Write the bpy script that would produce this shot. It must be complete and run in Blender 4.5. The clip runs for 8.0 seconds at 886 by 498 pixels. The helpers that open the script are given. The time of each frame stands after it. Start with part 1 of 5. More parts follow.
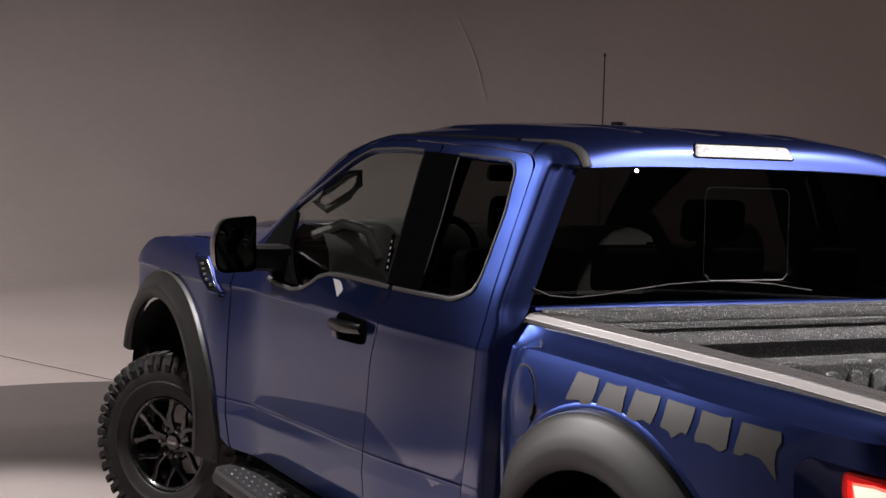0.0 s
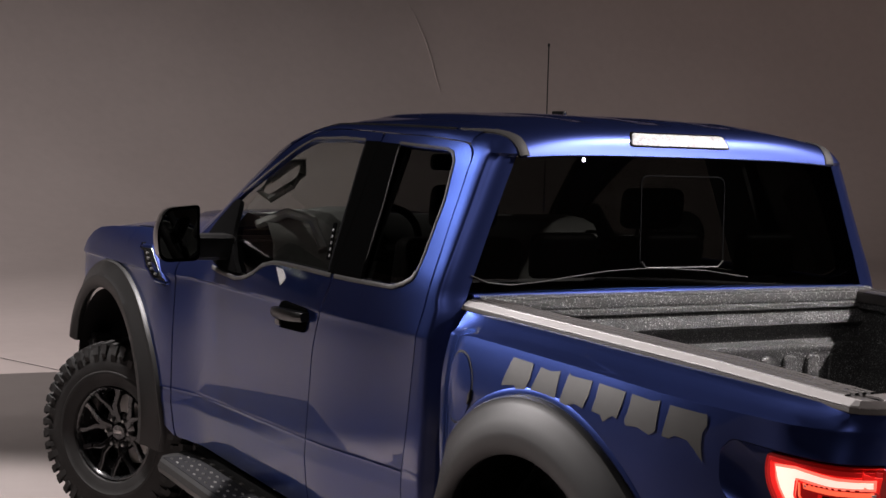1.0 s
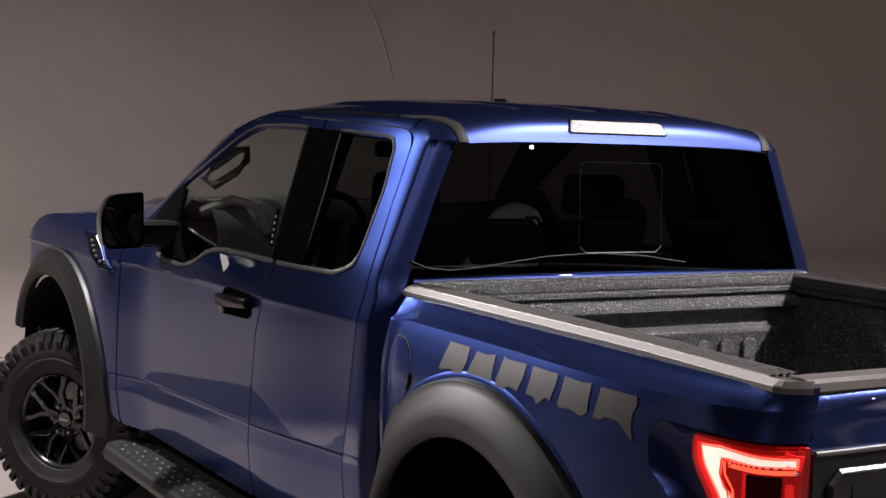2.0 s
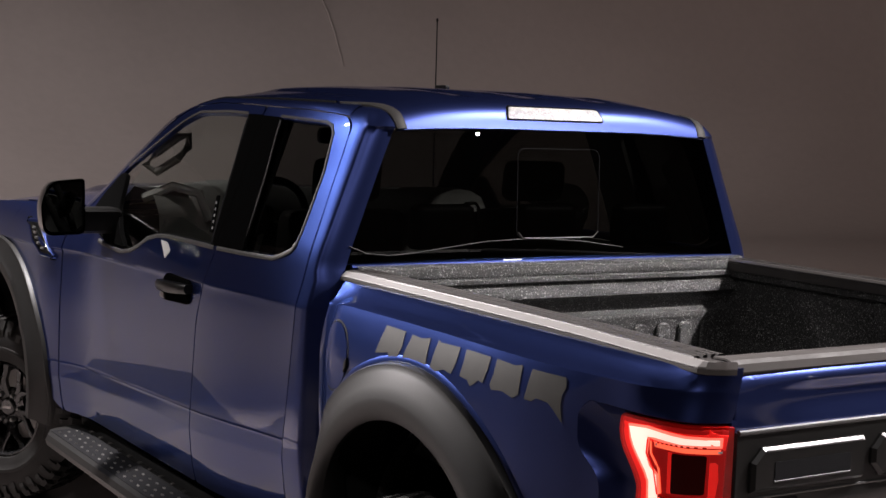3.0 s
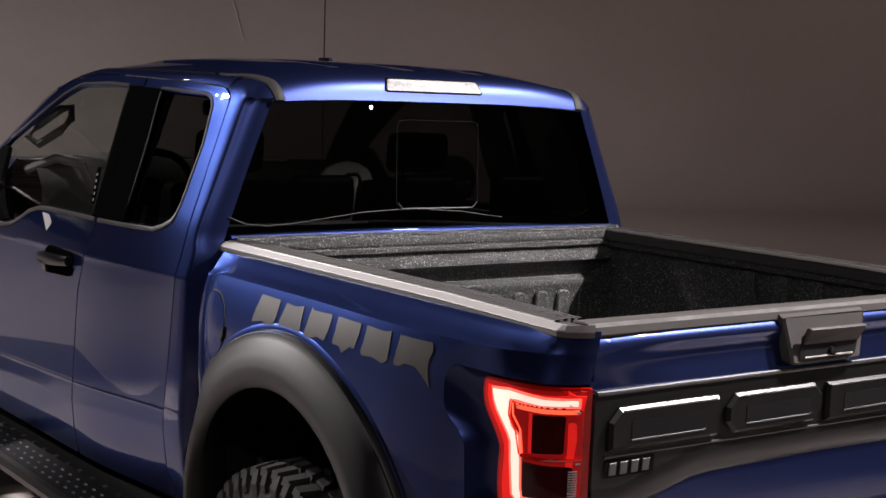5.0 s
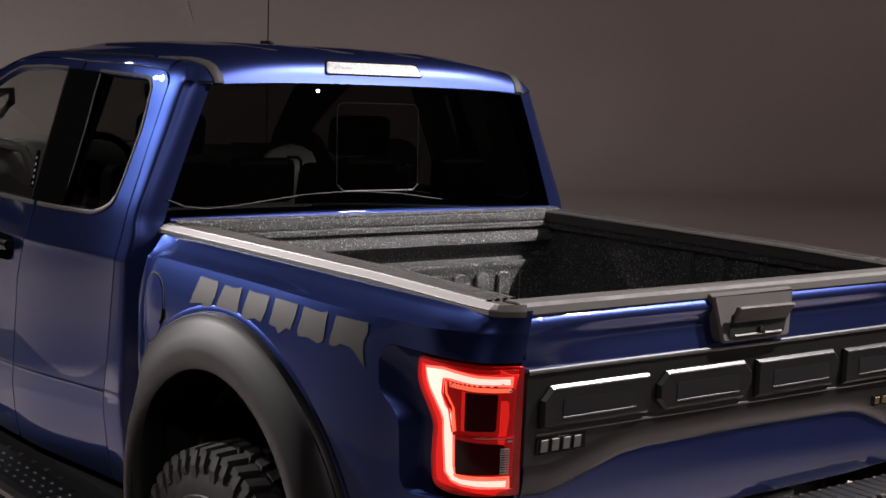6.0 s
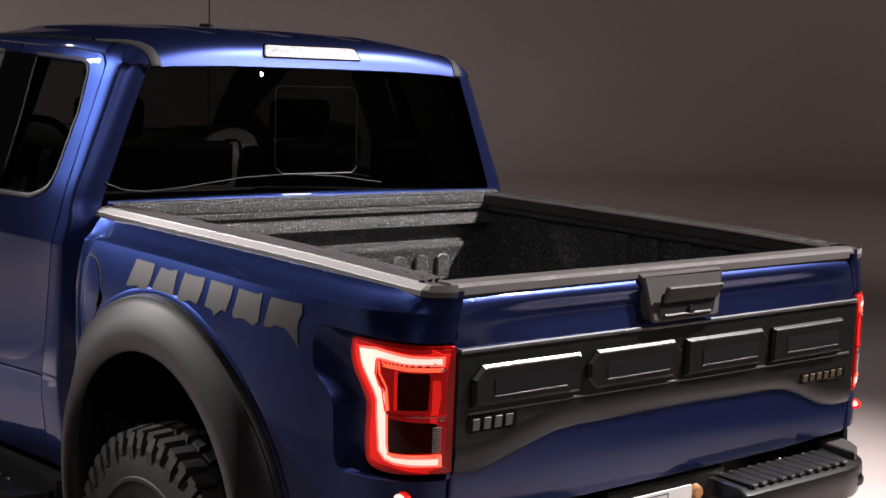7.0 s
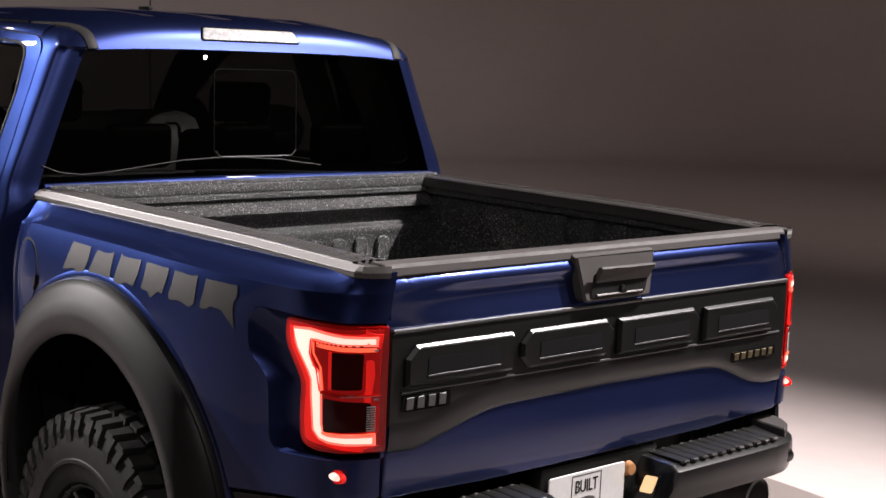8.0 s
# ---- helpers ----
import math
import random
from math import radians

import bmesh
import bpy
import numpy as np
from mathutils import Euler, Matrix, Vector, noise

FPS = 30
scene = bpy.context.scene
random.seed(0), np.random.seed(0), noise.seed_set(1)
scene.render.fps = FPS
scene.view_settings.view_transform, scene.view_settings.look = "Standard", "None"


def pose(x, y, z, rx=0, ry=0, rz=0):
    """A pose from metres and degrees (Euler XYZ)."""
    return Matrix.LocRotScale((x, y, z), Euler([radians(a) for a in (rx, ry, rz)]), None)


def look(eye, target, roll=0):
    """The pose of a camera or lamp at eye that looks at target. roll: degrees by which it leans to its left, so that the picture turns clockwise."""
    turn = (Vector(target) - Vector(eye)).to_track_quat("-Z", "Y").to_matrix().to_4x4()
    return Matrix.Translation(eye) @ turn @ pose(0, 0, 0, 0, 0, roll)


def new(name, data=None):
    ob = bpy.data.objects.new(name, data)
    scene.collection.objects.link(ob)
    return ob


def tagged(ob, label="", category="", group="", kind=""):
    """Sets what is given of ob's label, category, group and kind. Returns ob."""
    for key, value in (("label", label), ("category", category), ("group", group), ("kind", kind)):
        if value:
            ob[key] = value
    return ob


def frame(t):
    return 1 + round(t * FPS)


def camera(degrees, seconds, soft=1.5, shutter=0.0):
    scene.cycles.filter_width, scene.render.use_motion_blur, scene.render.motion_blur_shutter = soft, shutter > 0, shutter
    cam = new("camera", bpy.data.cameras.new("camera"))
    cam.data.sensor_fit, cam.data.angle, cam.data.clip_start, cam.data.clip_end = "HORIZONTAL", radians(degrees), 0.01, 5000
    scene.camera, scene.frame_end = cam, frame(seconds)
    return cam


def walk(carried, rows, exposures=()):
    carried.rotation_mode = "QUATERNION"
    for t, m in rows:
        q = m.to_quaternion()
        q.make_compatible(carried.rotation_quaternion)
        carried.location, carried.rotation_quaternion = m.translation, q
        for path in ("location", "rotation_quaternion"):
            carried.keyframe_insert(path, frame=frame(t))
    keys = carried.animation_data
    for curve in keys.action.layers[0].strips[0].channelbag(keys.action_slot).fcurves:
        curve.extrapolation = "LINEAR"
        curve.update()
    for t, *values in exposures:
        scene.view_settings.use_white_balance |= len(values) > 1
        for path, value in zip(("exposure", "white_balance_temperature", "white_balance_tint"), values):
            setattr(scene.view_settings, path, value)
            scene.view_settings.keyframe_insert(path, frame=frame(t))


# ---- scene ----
cam = camera(34.74, 8.0)
# seconds, eye x y z, heading, tilt, lean in degrees
ROWS = [
    (0.0, -2.9622, -2.9458, 1.9033, 62.951, -4.350, 2.188),
    (0.5, -2.9492, -2.9778, 1.9033, 62.055, -4.510, 2.157),
    (1.0, -2.9366, -3.0097, 1.9032, 61.166, -4.692, 2.148),
    (1.5, -2.9251, -3.0406, 1.9028, 60.283, -4.899, 2.148),
    (3.0, -2.8952, -3.1325, 1.9011, 57.466, -5.549, 2.196),
    (3.5, -2.8844, -3.1605, 1.9008, 56.529, -5.764, 2.224),
    (4.0, -2.8757, -3.1864, 1.9008, 55.562, -5.985, 2.245),
    (4.5, -2.8681, -3.2133, 1.8993, 54.589, -6.194, 2.282),
    (6.0, -2.8450, -3.2969, 1.8957, 51.730, -6.998, 2.330),
    (6.5, -2.8404, -3.3234, 1.8961, 50.702, -7.286, 2.364),
    (7.0, -2.8367, -3.3505, 1.8962, 49.671, -7.562, 2.434),
    (7.5, -2.8338, -3.3784, 1.8964, 48.657, -7.841, 2.476),
    (8.0, -2.8308, -3.4062, 1.8971, 47.639, -8.133, 2.510),
]


def heading(yaw, tilt):
    return Vector((math.cos(radians(yaw)) * math.cos(radians(tilt)), math.sin(radians(yaw)) * math.cos(radians(tilt)), math.sin(radians(tilt))))


walk(cam, [(t, look((x, y, z), Vector((x, y, z)) + heading(yaw, tilt), lean)) for t, x, y, z, yaw, tilt, lean in ROWS])

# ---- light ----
# even dim ambient added as fill; no lamp in the studio gives it
world = bpy.data.worlds.new("studio_ambient")
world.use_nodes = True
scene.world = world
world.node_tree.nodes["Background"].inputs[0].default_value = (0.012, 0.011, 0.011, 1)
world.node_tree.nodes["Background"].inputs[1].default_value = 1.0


def spot(name, eye, target, watts, cone, blend, radius, colour=(1.0, 0.925, 0.90)):
    lamp = bpy.data.lights.new(name, "SPOT")
    lamp.energy, lamp.spot_size, lamp.spot_blend, lamp.shadow_soft_size, lamp.color = watts, radians(cone), blend, radius, colour
    ob = new(name, lamp)
    ob.matrix_world = look(eye, target)
    return ob


spot("key_spot", (4.1, -2.8, 6.6), (0.7, 0.0, 0.3), 6500, 64, 1.0, 0.16, (1.0, 0.93, 0.93))
spot("pool_spot", (5.0, 1.2, 8.5), (4.3, 0.9, 0.0), 400, 66, 1.0, 0.3, (1.0, 0.92, 0.92))
spot("rear_spot", (3.44, -5.08, 2.19), (-0.2, 0.5, 1.5), 16, 46, 0.6, 0.014)
spot("front_spot", (-6.0, 4.6, 7.6), (-1.05, 1.75, 1.25), 1500, 21, 0.4, 0.12, (1.0, 0.93, 0.93))
spot("bed_spot", (-4.0, 8.0, 5.2), (-1.1, -0.9, 1.25), 9000, 13, 0.7, 0.10, (1.0, 0.93, 0.93))
spot("front_pool", (-2.4, 4.2, 9.3), (-2.1, 3.2, 0.0), 11000, 26, 0.5, 0.25, (1.0, 0.93, 0.93))
# unseen fill from the left rear, added to brighten flank, flare and tyre
spot("tail_fill", (-6.2, -7.0, 7.6), (-1.2, -0.9, 0.5), 850, 34, 0.8, 0.25, (1.0, 0.93, 0.92))
spot("wall_wash", (-8.0, 3.0, 8.5), (-0.5, 12.0, 0.0), 8300, 70, 1.0, 0.6, (1.0, 0.93, 0.92))
spot("far_wash", (1.0, -3.0, 9.5), (17.0, 9.5, 4.5), 3500, 72, 1.0, 0.6, (1.0, 0.83, 0.77))
spot("side_wash", (-8.5, 6.0, 9.0), (-8.5, 6.0, 0.0), 800, 74, 1.0, 0.5, (1.0, 0.95, 0.94))
# unseen wash added behind the truck, to lift reflections in glass and gate
spot("back_wash", (9.0, -9.0, 9.3), (12.0, -19.0, 1.0), 5200, 110, 1.0, 0.5)

# ---- materials ----
def material(name, colour, rough=0.5, metal=0.0, coat=0.0, coat_rough=0.04, spec=0.5, ior=1.5):
    m = bpy.data.materials.new(name)
    m.use_nodes = True
    b = m.node_tree.nodes["Principled BSDF"]
    b.inputs["Base Color"].default_value = (*colour, 1)
    b.inputs["Roughness"].default_value = rough
    b.inputs["Metallic"].default_value = metal
    b.inputs["Coat Weight"].default_value = coat
    b.inputs["Coat Roughness"].default_value = coat_rough
    b.inputs["Specular IOR Level"].default_value = spec
    b.inputs["IOR"].default_value = ior
    return m


def grain(m, scale=40.0, amount=0.15, bump=0.0, distance=0.002, detail=4.0, rough_by=0.0, second=0.0):
    """Mottles the base colour with noise at two scales, and roughens the relief."""
    t, b = m.node_tree, m.node_tree.nodes["Principled BSDF"]
    co = t.nodes.new("ShaderNodeTexCoord")
    fine = t.nodes.new("ShaderNodeTexNoise")
    fine.inputs["Scale"].default_value, fine.inputs["Detail"].default_value = scale, detail
    t.links.new(co.outputs["Object"], fine.inputs["Vector"])
    wide = t.nodes.new("ShaderNodeTexNoise")
    wide.inputs["Scale"].default_value = second or scale / 12
    t.links.new(co.outputs["Object"], wide.inputs["Vector"])
    add = t.nodes.new("ShaderNodeMath")
    add.operation = "ADD"
    t.links.new(fine.outputs[0], add.inputs[0])
    t.links.new(wide.outputs[0], add.inputs[1])
    ramp = t.nodes.new("ShaderNodeMapRange")
    ramp.inputs[1].default_value, ramp.inputs[2].default_value = 0.6, 1.4
    ramp.inputs[3].default_value, ramp.inputs[4].default_value = 1 - amount, 1 + amount
    t.links.new(add.outputs[0], ramp.inputs[0])
    mul = t.nodes.new("ShaderNodeVectorMath")
    mul.operation = "SCALE"
    mul.inputs[0].default_value = b.inputs["Base Color"].default_value[:3]
    t.links.new(ramp.outputs[0], mul.inputs["Scale"])
    t.links.new(mul.outputs[0], b.inputs["Base Color"])
    if rough_by:
        r = t.nodes.new("ShaderNodeMapRange")
        r.inputs[1].default_value, r.inputs[2].default_value = 0.35, 0.65
        base = b.inputs["Roughness"].default_value
        r.inputs[3].default_value, r.inputs[4].default_value = base - rough_by, base + rough_by
        t.links.new(wide.outputs[0], r.inputs[0])
        t.links.new(r.outputs[0], b.inputs["Roughness"])
    if bump:
        bp = t.nodes.new("ShaderNodeBump")
        bp.inputs["Strength"].default_value, bp.inputs["Distance"].default_value = bump, distance
        t.links.new(fine.outputs[0], bp.inputs["Height"])
        t.links.new(bp.outputs[0], b.inputs["Normal"])
    return m


def pane(name, tint, head_on=0.045, rough=0.0):
    """Thin glass: tinted see-through, with a gloss that grows towards grazing angles."""
    m = bpy.data.materials.new(name)
    m.use_nodes = True
    t = m.node_tree
    t.nodes.remove(t.nodes["Principled BSDF"])
    see, shine, mix, lay, power, span = (t.nodes.new("ShaderNode" + n) for n in ("BsdfTransparent", "BsdfGlossy", "MixShader", "LayerWeight", "Math", "MapRange"))
    see.inputs[0].default_value = (*tint, 1)
    shine.inputs["Roughness"].default_value = rough
    lay.inputs["Blend"].default_value = 0.5
    power.operation = "POWER"
    power.inputs[1].default_value = 5.0
    t.links.new(lay.outputs["Facing"], power.inputs[0])
    t.links.new(power.outputs[0], span.inputs[0])
    span.inputs[3].default_value, span.inputs[4].default_value = head_on, 1.0
    t.links.new(span.outputs[0], mix.inputs[0])
    t.links.new(see.outputs[0], mix.inputs[1])
    t.links.new(shine.outputs[0], mix.inputs[2])
    t.links.new(mix.outputs[0], t.nodes["Material Output"].inputs[0])
    return m


def glowing(name, colour, strength):
    m = material(name, colour, 0.3)
    b = m.node_tree.nodes["Principled BSDF"]
    b.inputs["Emission Color"].default_value = (*colour, 1)
    b.inputs["Emission Strength"].default_value = strength
    return m


PAINT = material("blue_metallic_paint", (0.0240, 0.0345, 0.120), 0.365, 0.86, 0.85, 0.010)
PAINT.node_tree.nodes["Principled BSDF"].inputs["Specular Tint"].default_value = (0.38, 0.48, 0.80, 1)
PAINT.node_tree.nodes["Principled BSDF"].inputs["Coat IOR"].default_value = 1.45
grain(PAINT, 900.0, 0.10, 0.0, second=3.0)
CHARCOAL = material("flare_plastic", (0.0095, 0.0092, 0.0089), 0.46, spec=0.30)
grain(CHARCOAL, 700.0, 0.12, 0.15, 0.0004, rough_by=0.01)
BLACK = material("satin_black_plastic", (0.008, 0.0078, 0.0075), 0.30, spec=0.5)
grain(BLACK, 600.0, 0.05, second=80.0)
# paler, shinier black that builds the edge highlights into the material
EDGE = material("highlight_black_edge", (0.03, 0.03, 0.03), 0.40, spec=0.7)
PILLAR = material("pillar_black", (0.004, 0.004, 0.004), 0.5, spec=0.0)
END_CAP = material("dull_cap_plastic", (0.026, 0.024, 0.023), 0.6, spec=0.2)
GLOSS_BLACK = material("gloss_black", (0.006, 0.006, 0.006), 0.12, coat=0.6)
DARK = material("underbody_black", (0.008, 0.008, 0.008), 0.8, spec=0.2)
grain(DARK, 30.0, 0.3, 0.2, 0.003)
# paler rail plastic: the light on the upturned chamfer is in its colour
RAIL_LIT = material("lit_rail_strip", (0.235, 0.221, 0.215), 0.62)
grain(RAIL_LIT, 500.0, 0.08, 0.08, 0.0004, rough_by=0.05)
RAIL = material("rail_cap_plastic", (0.066, 0.060, 0.057), 0.62, spec=0.25)
grain(RAIL, 500.0, 0.10, 0.10, 0.0004, rough_by=0.06)
RAIL_DARK = material("rail_groove_plastic", (0.045, 0.041, 0.039), 0.5, spec=0.35)
grain(RAIL_DARK, 500.0, 0.12, 0.15, 0.0005)
DULL_TRIM = material("dull_metal_trim", (0.11, 0.108, 0.106), 0.55, 0.7)
grain(DULL_TRIM, 300.0, 0.06)
CHROME = material("satin_chrome", (0.26, 0.255, 0.25), 0.44, 1.0)
grain(CHROME, 300.0, 0.05)
STEEL = material("bare_steel", (0.34, 0.33, 0.32), 0.38, 1.0)
grain(STEEL, 200.0, 0.15, rough_by=0.1)
RUBBER = material("tyre_rubber", (0.016, 0.0155, 0.015), 0.62, spec=0.2)
grain(RUBBER, 160.0, 0.3, 0.25, 0.0012, rough_by=0.1)
RIM = material("wheel_black_alloy", (0.014, 0.014, 0.0145), 0.24, 0.3, 0.5)
grain(RIM, 300.0, 0.12, rough_by=0.05)
DECAL = material("bronze_grey_decal", (0.018, 0.0165, 0.014), 0.55, 0.1, 0.1, 0.1)
grain(DECAL, 260.0, 0.18)
LEATHER = material("dark_leather", (0.030, 0.028, 0.028), 0.5)
grain(LEATHER, 350.0, 0.2, 0.25, 0.0008)
DASH = material("dash_plastic", (0.215, 0.218, 0.21), 0.42)
grain(DASH, 450.0, 0.15, 0.2, 0.0006)
TRIM_SILVER = material("silver_trim", (0.52, 0.52, 0.51), 0.42, 0.5)
GLASS_SIDE = pane("side_glass", (0.76, 0.77, 0.74))
GLASS_DARK = pane("privacy_glass", (0.13, 0.13, 0.125))
GLASS_REAR = pane("rear_privacy_glass", (0.055, 0.055, 0.053), 0.04)
GLASS_CLEAR = pane("clear_glass", (0.85, 0.87, 0.86))
MIRROR = material("mirror_glass", (0.22, 0.22, 0.225), 0.02, 1.0)
WHITE_LENS = material("frosted_lens", (0.36, 0.358, 0.362), 0.32, 0.1, 0.5)
grain(WHITE_LENS, 190.0, 0.55, 0.8, 0.004, second=55.0)
RED_LENS = material("red_lens", (0.42, 0.006, 0.004), 0.12, coat=0.8)
RED_GLOW = glowing("red_light_pipe", (0.9, 0.016, 0.012), 0.40)
RED_DIM = glowing("dim_red_lens", (0.55, 0.008, 0.008), 0.12)
ORANGE_GLOW = glowing("orange_light_pipe", (1.0, 0.13, 0.06), 0.95)
PINK_GLOW = glowing("pink_light_pipe", (1.0, 0.17, 0.12), 0.95)
HOT_GLOW = glowing("hot_light_pipe", (1.0, 0.66, 0.55), 1.05)
DARK_LENS = material("smoked_red_lens", (0.035, 0.003, 0.003), 0.08, coat=0.8)
AMBER = glowing("warm_lamp", (1.0, 0.66, 0.34), 0.8)
AMBER_DIM = glowing("dim_warm_lamp", (0.40, 0.19, 0.08), 0.10)
BRASS = material("brass_badge", (0.34, 0.27, 0.17), 0.3, 0.9)
grain(BRASS, 300.0, 0.08)
PLATE = material("white_plate", (0.72, 0.71, 0.70), 0.35, 0.1)
grain(PLATE, 60.0, 0.06)
INK = material("dark_ink", (0.008, 0.008, 0.009), 0.7, spec=0.1)
WALL = material("warm_grey_wall_paint", (0.45, 0.374, 0.350), 0.85)
grain(WALL, 1.6, 0.03, 0.03, 0.004, second=0.25)
# dark colour for the unseen back walls, chosen for what the glass reflects
BACK_DARK = material("dark_back_wall", (0.06, 0.052, 0.049), 0.9, spec=0.1)
grain(BACK_DARK, 9.0, 0.12, 0.1, 0.01, second=0.8)
FLOOR = material("pale_studio_floor", (0.50, 0.429, 0.410), 0.7)
grain(FLOOR, 6.0, 0.05, 0.03, 0.002, rough_by=0.1, second=0.6)
SCUFF = material("pale_scuff", (0.50, 0.435, 0.415), 0.8)
TABLE = material("turntable_paint", (0.22, 0.187, 0.176), 0.5)
grain(TABLE, 7.0, 0.05, 0.02, 0.002, rough_by=0.08, second=0.5)
DISC = material("dark_round_grey", (0.165, 0.145, 0.138), 0.48)
grain(DISC, 7.0, 0.06, 0.02, 0.002, rough_by=0.08, second=0.5)

# spray-on bed liner: dark and pebbly, its glints painted as pale flecks in the colour
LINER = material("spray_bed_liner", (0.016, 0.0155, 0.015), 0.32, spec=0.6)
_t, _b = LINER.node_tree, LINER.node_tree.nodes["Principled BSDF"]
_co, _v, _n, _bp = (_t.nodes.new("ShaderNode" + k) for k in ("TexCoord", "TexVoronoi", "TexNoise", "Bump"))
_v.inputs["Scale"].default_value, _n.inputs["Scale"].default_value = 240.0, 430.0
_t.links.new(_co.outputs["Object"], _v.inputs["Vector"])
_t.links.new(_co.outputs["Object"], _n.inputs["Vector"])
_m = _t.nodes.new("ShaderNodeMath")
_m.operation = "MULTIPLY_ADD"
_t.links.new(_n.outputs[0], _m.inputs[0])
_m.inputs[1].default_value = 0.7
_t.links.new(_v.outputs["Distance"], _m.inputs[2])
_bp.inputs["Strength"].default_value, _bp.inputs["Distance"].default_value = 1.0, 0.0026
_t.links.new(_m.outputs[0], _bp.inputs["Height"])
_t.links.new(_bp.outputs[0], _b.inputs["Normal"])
# pale random cells put the glints into the base colour
_glint, _sep, _pw, _sc = (_t.nodes.new("ShaderNode" + k) for k in ("TexVoronoi", "SeparateColor", "Math", "MapRange"))
_glint.inputs["Scale"].default_value = 330.0
_t.links.new(_co.outputs["Object"], _glint.inputs["Vector"])
_t.links.new(_glint.outputs["Color"], _sep.inputs[0])
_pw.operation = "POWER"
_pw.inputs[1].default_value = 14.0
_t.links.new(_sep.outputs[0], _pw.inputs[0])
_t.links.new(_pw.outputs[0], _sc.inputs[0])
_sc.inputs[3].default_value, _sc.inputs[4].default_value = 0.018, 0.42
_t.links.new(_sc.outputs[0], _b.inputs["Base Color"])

# ---- building tools ----
def part(name, bm, mat, parent=None, label="", smooth=True, angle=35):
    """Links a bmesh as one mesh object under a thing or a part."""
    bmesh.ops.remove_doubles(bm, verts=bm.verts, dist=1e-5)
    if smooth:
        for f in bm.faces:
            f.smooth = True
        for e in bm.edges:
            if len(e.link_faces) == 2 and e.calc_face_angle(0) > radians(angle):
                e.smooth = False
    data = bpy.data.meshes.new(name)
    bm.to_mesh(data)
    bm.free()
    data.materials.append(mat)
    ob = new(name, data)
    ob.parent = parent
    return tagged(ob, label)


def smoothstep(a, b, x):
    k = min(1.0, max(0.0, (x - a) / (b - a)))
    return k * k * (3 - 2 * k)


def curve(*pts):
    """A smooth function through the points (monotone cubic)."""
    xs, ys = [p[0] for p in pts], [p[1] for p in pts]
    n = len(xs)
    d = [(ys[i + 1] - ys[i]) / (xs[i + 1] - xs[i]) for i in range(n - 1)]
    m = [d[0]] + [0 if d[i - 1] * d[i] <= 0 else 2 * d[i - 1] * d[i] / (d[i - 1] + d[i]) for i in range(1, n - 1)] + [d[-1]]

    def f(x):
        if x <= xs[0]:
            return ys[0] + m[0] * (x - xs[0])
        if x >= xs[-1]:
            return ys[-1] + m[-1] * (x - xs[-1])
        i = max(k for k in range(n - 1) if xs[k] <= x)
        h = xs[i + 1] - xs[i]
        t = (x - xs[i]) / h
        return (ys[i] * (1 + 2 * t) * (1 - t) ** 2 + m[i] * h * t * (1 - t) ** 2 + ys[i + 1] * t * t * (3 - 2 * t) + m[i + 1] * h * t * t * (t - 1))
    return f


def rounded(pts, r, n=4):
    """A closed loop with its corners rounded; r: one radius or one for each corner."""
    out, k = [], len(pts)
    for i in range(k):
        a, b, c = (Vector((*pts[(i + j) % k][:2], 0)) for j in (-1, 0, 1))
        rad = r[i] if isinstance(r, (list, tuple)) else r
        u, w = (a - b), (c - b)
        s = min(rad, u.length * 0.45, w.length * 0.45)
        if s < 1e-4:
            out.append((b.x, b.y))
            continue
        p, q = b + u.normalized() * s, b + w.normalized() * s
        for j in range(n + 1):
            t = j / n
            v = p * (1 - t) ** 2 + b * 2 * t * (1 - t) + q * t * t
            out.append((v.x, v.y))
    return out


def flat(loops, step, cuts=()):
    """A filled outline with holes, cut into a fine net."""
    bm = bmesh.new()
    for loop in loops:
        vs = [bm.verts.new((p[0], p[1], 0)) for p in loop]
        for a, b in zip(vs, vs[1:] + vs[:1]):
            bm.edges.new((a, b))
    bmesh.ops.triangle_fill(bm, use_beauty=True, use_dissolve=False, edges=bm.edges[:], normal=(0, 0, 1))
    xs, ys = [p[0] for p in loops[0]], [p[1] for p in loops[0]]
    for axis, lo, hi in ((0, min(xs), max(xs)), (1, min(ys), max(ys))):
        k = math.ceil(lo / step)
        while k * step < hi:
            co, no = [0, 0, 0], [0, 0, 0]
            co[axis], no[axis] = k * step, 1
            bmesh.ops.bisect_plane(bm, geom=bm.verts[:] + bm.edges[:] + bm.faces[:], dist=1e-6, plane_co=co, plane_no=no)
            k += 1
    for co, no in cuts:
        bmesh.ops.bisect_plane(bm, geom=bm.verts[:] + bm.edges[:] + bm.faces[:], dist=1e-6, plane_co=co, plane_no=no)
    return bm


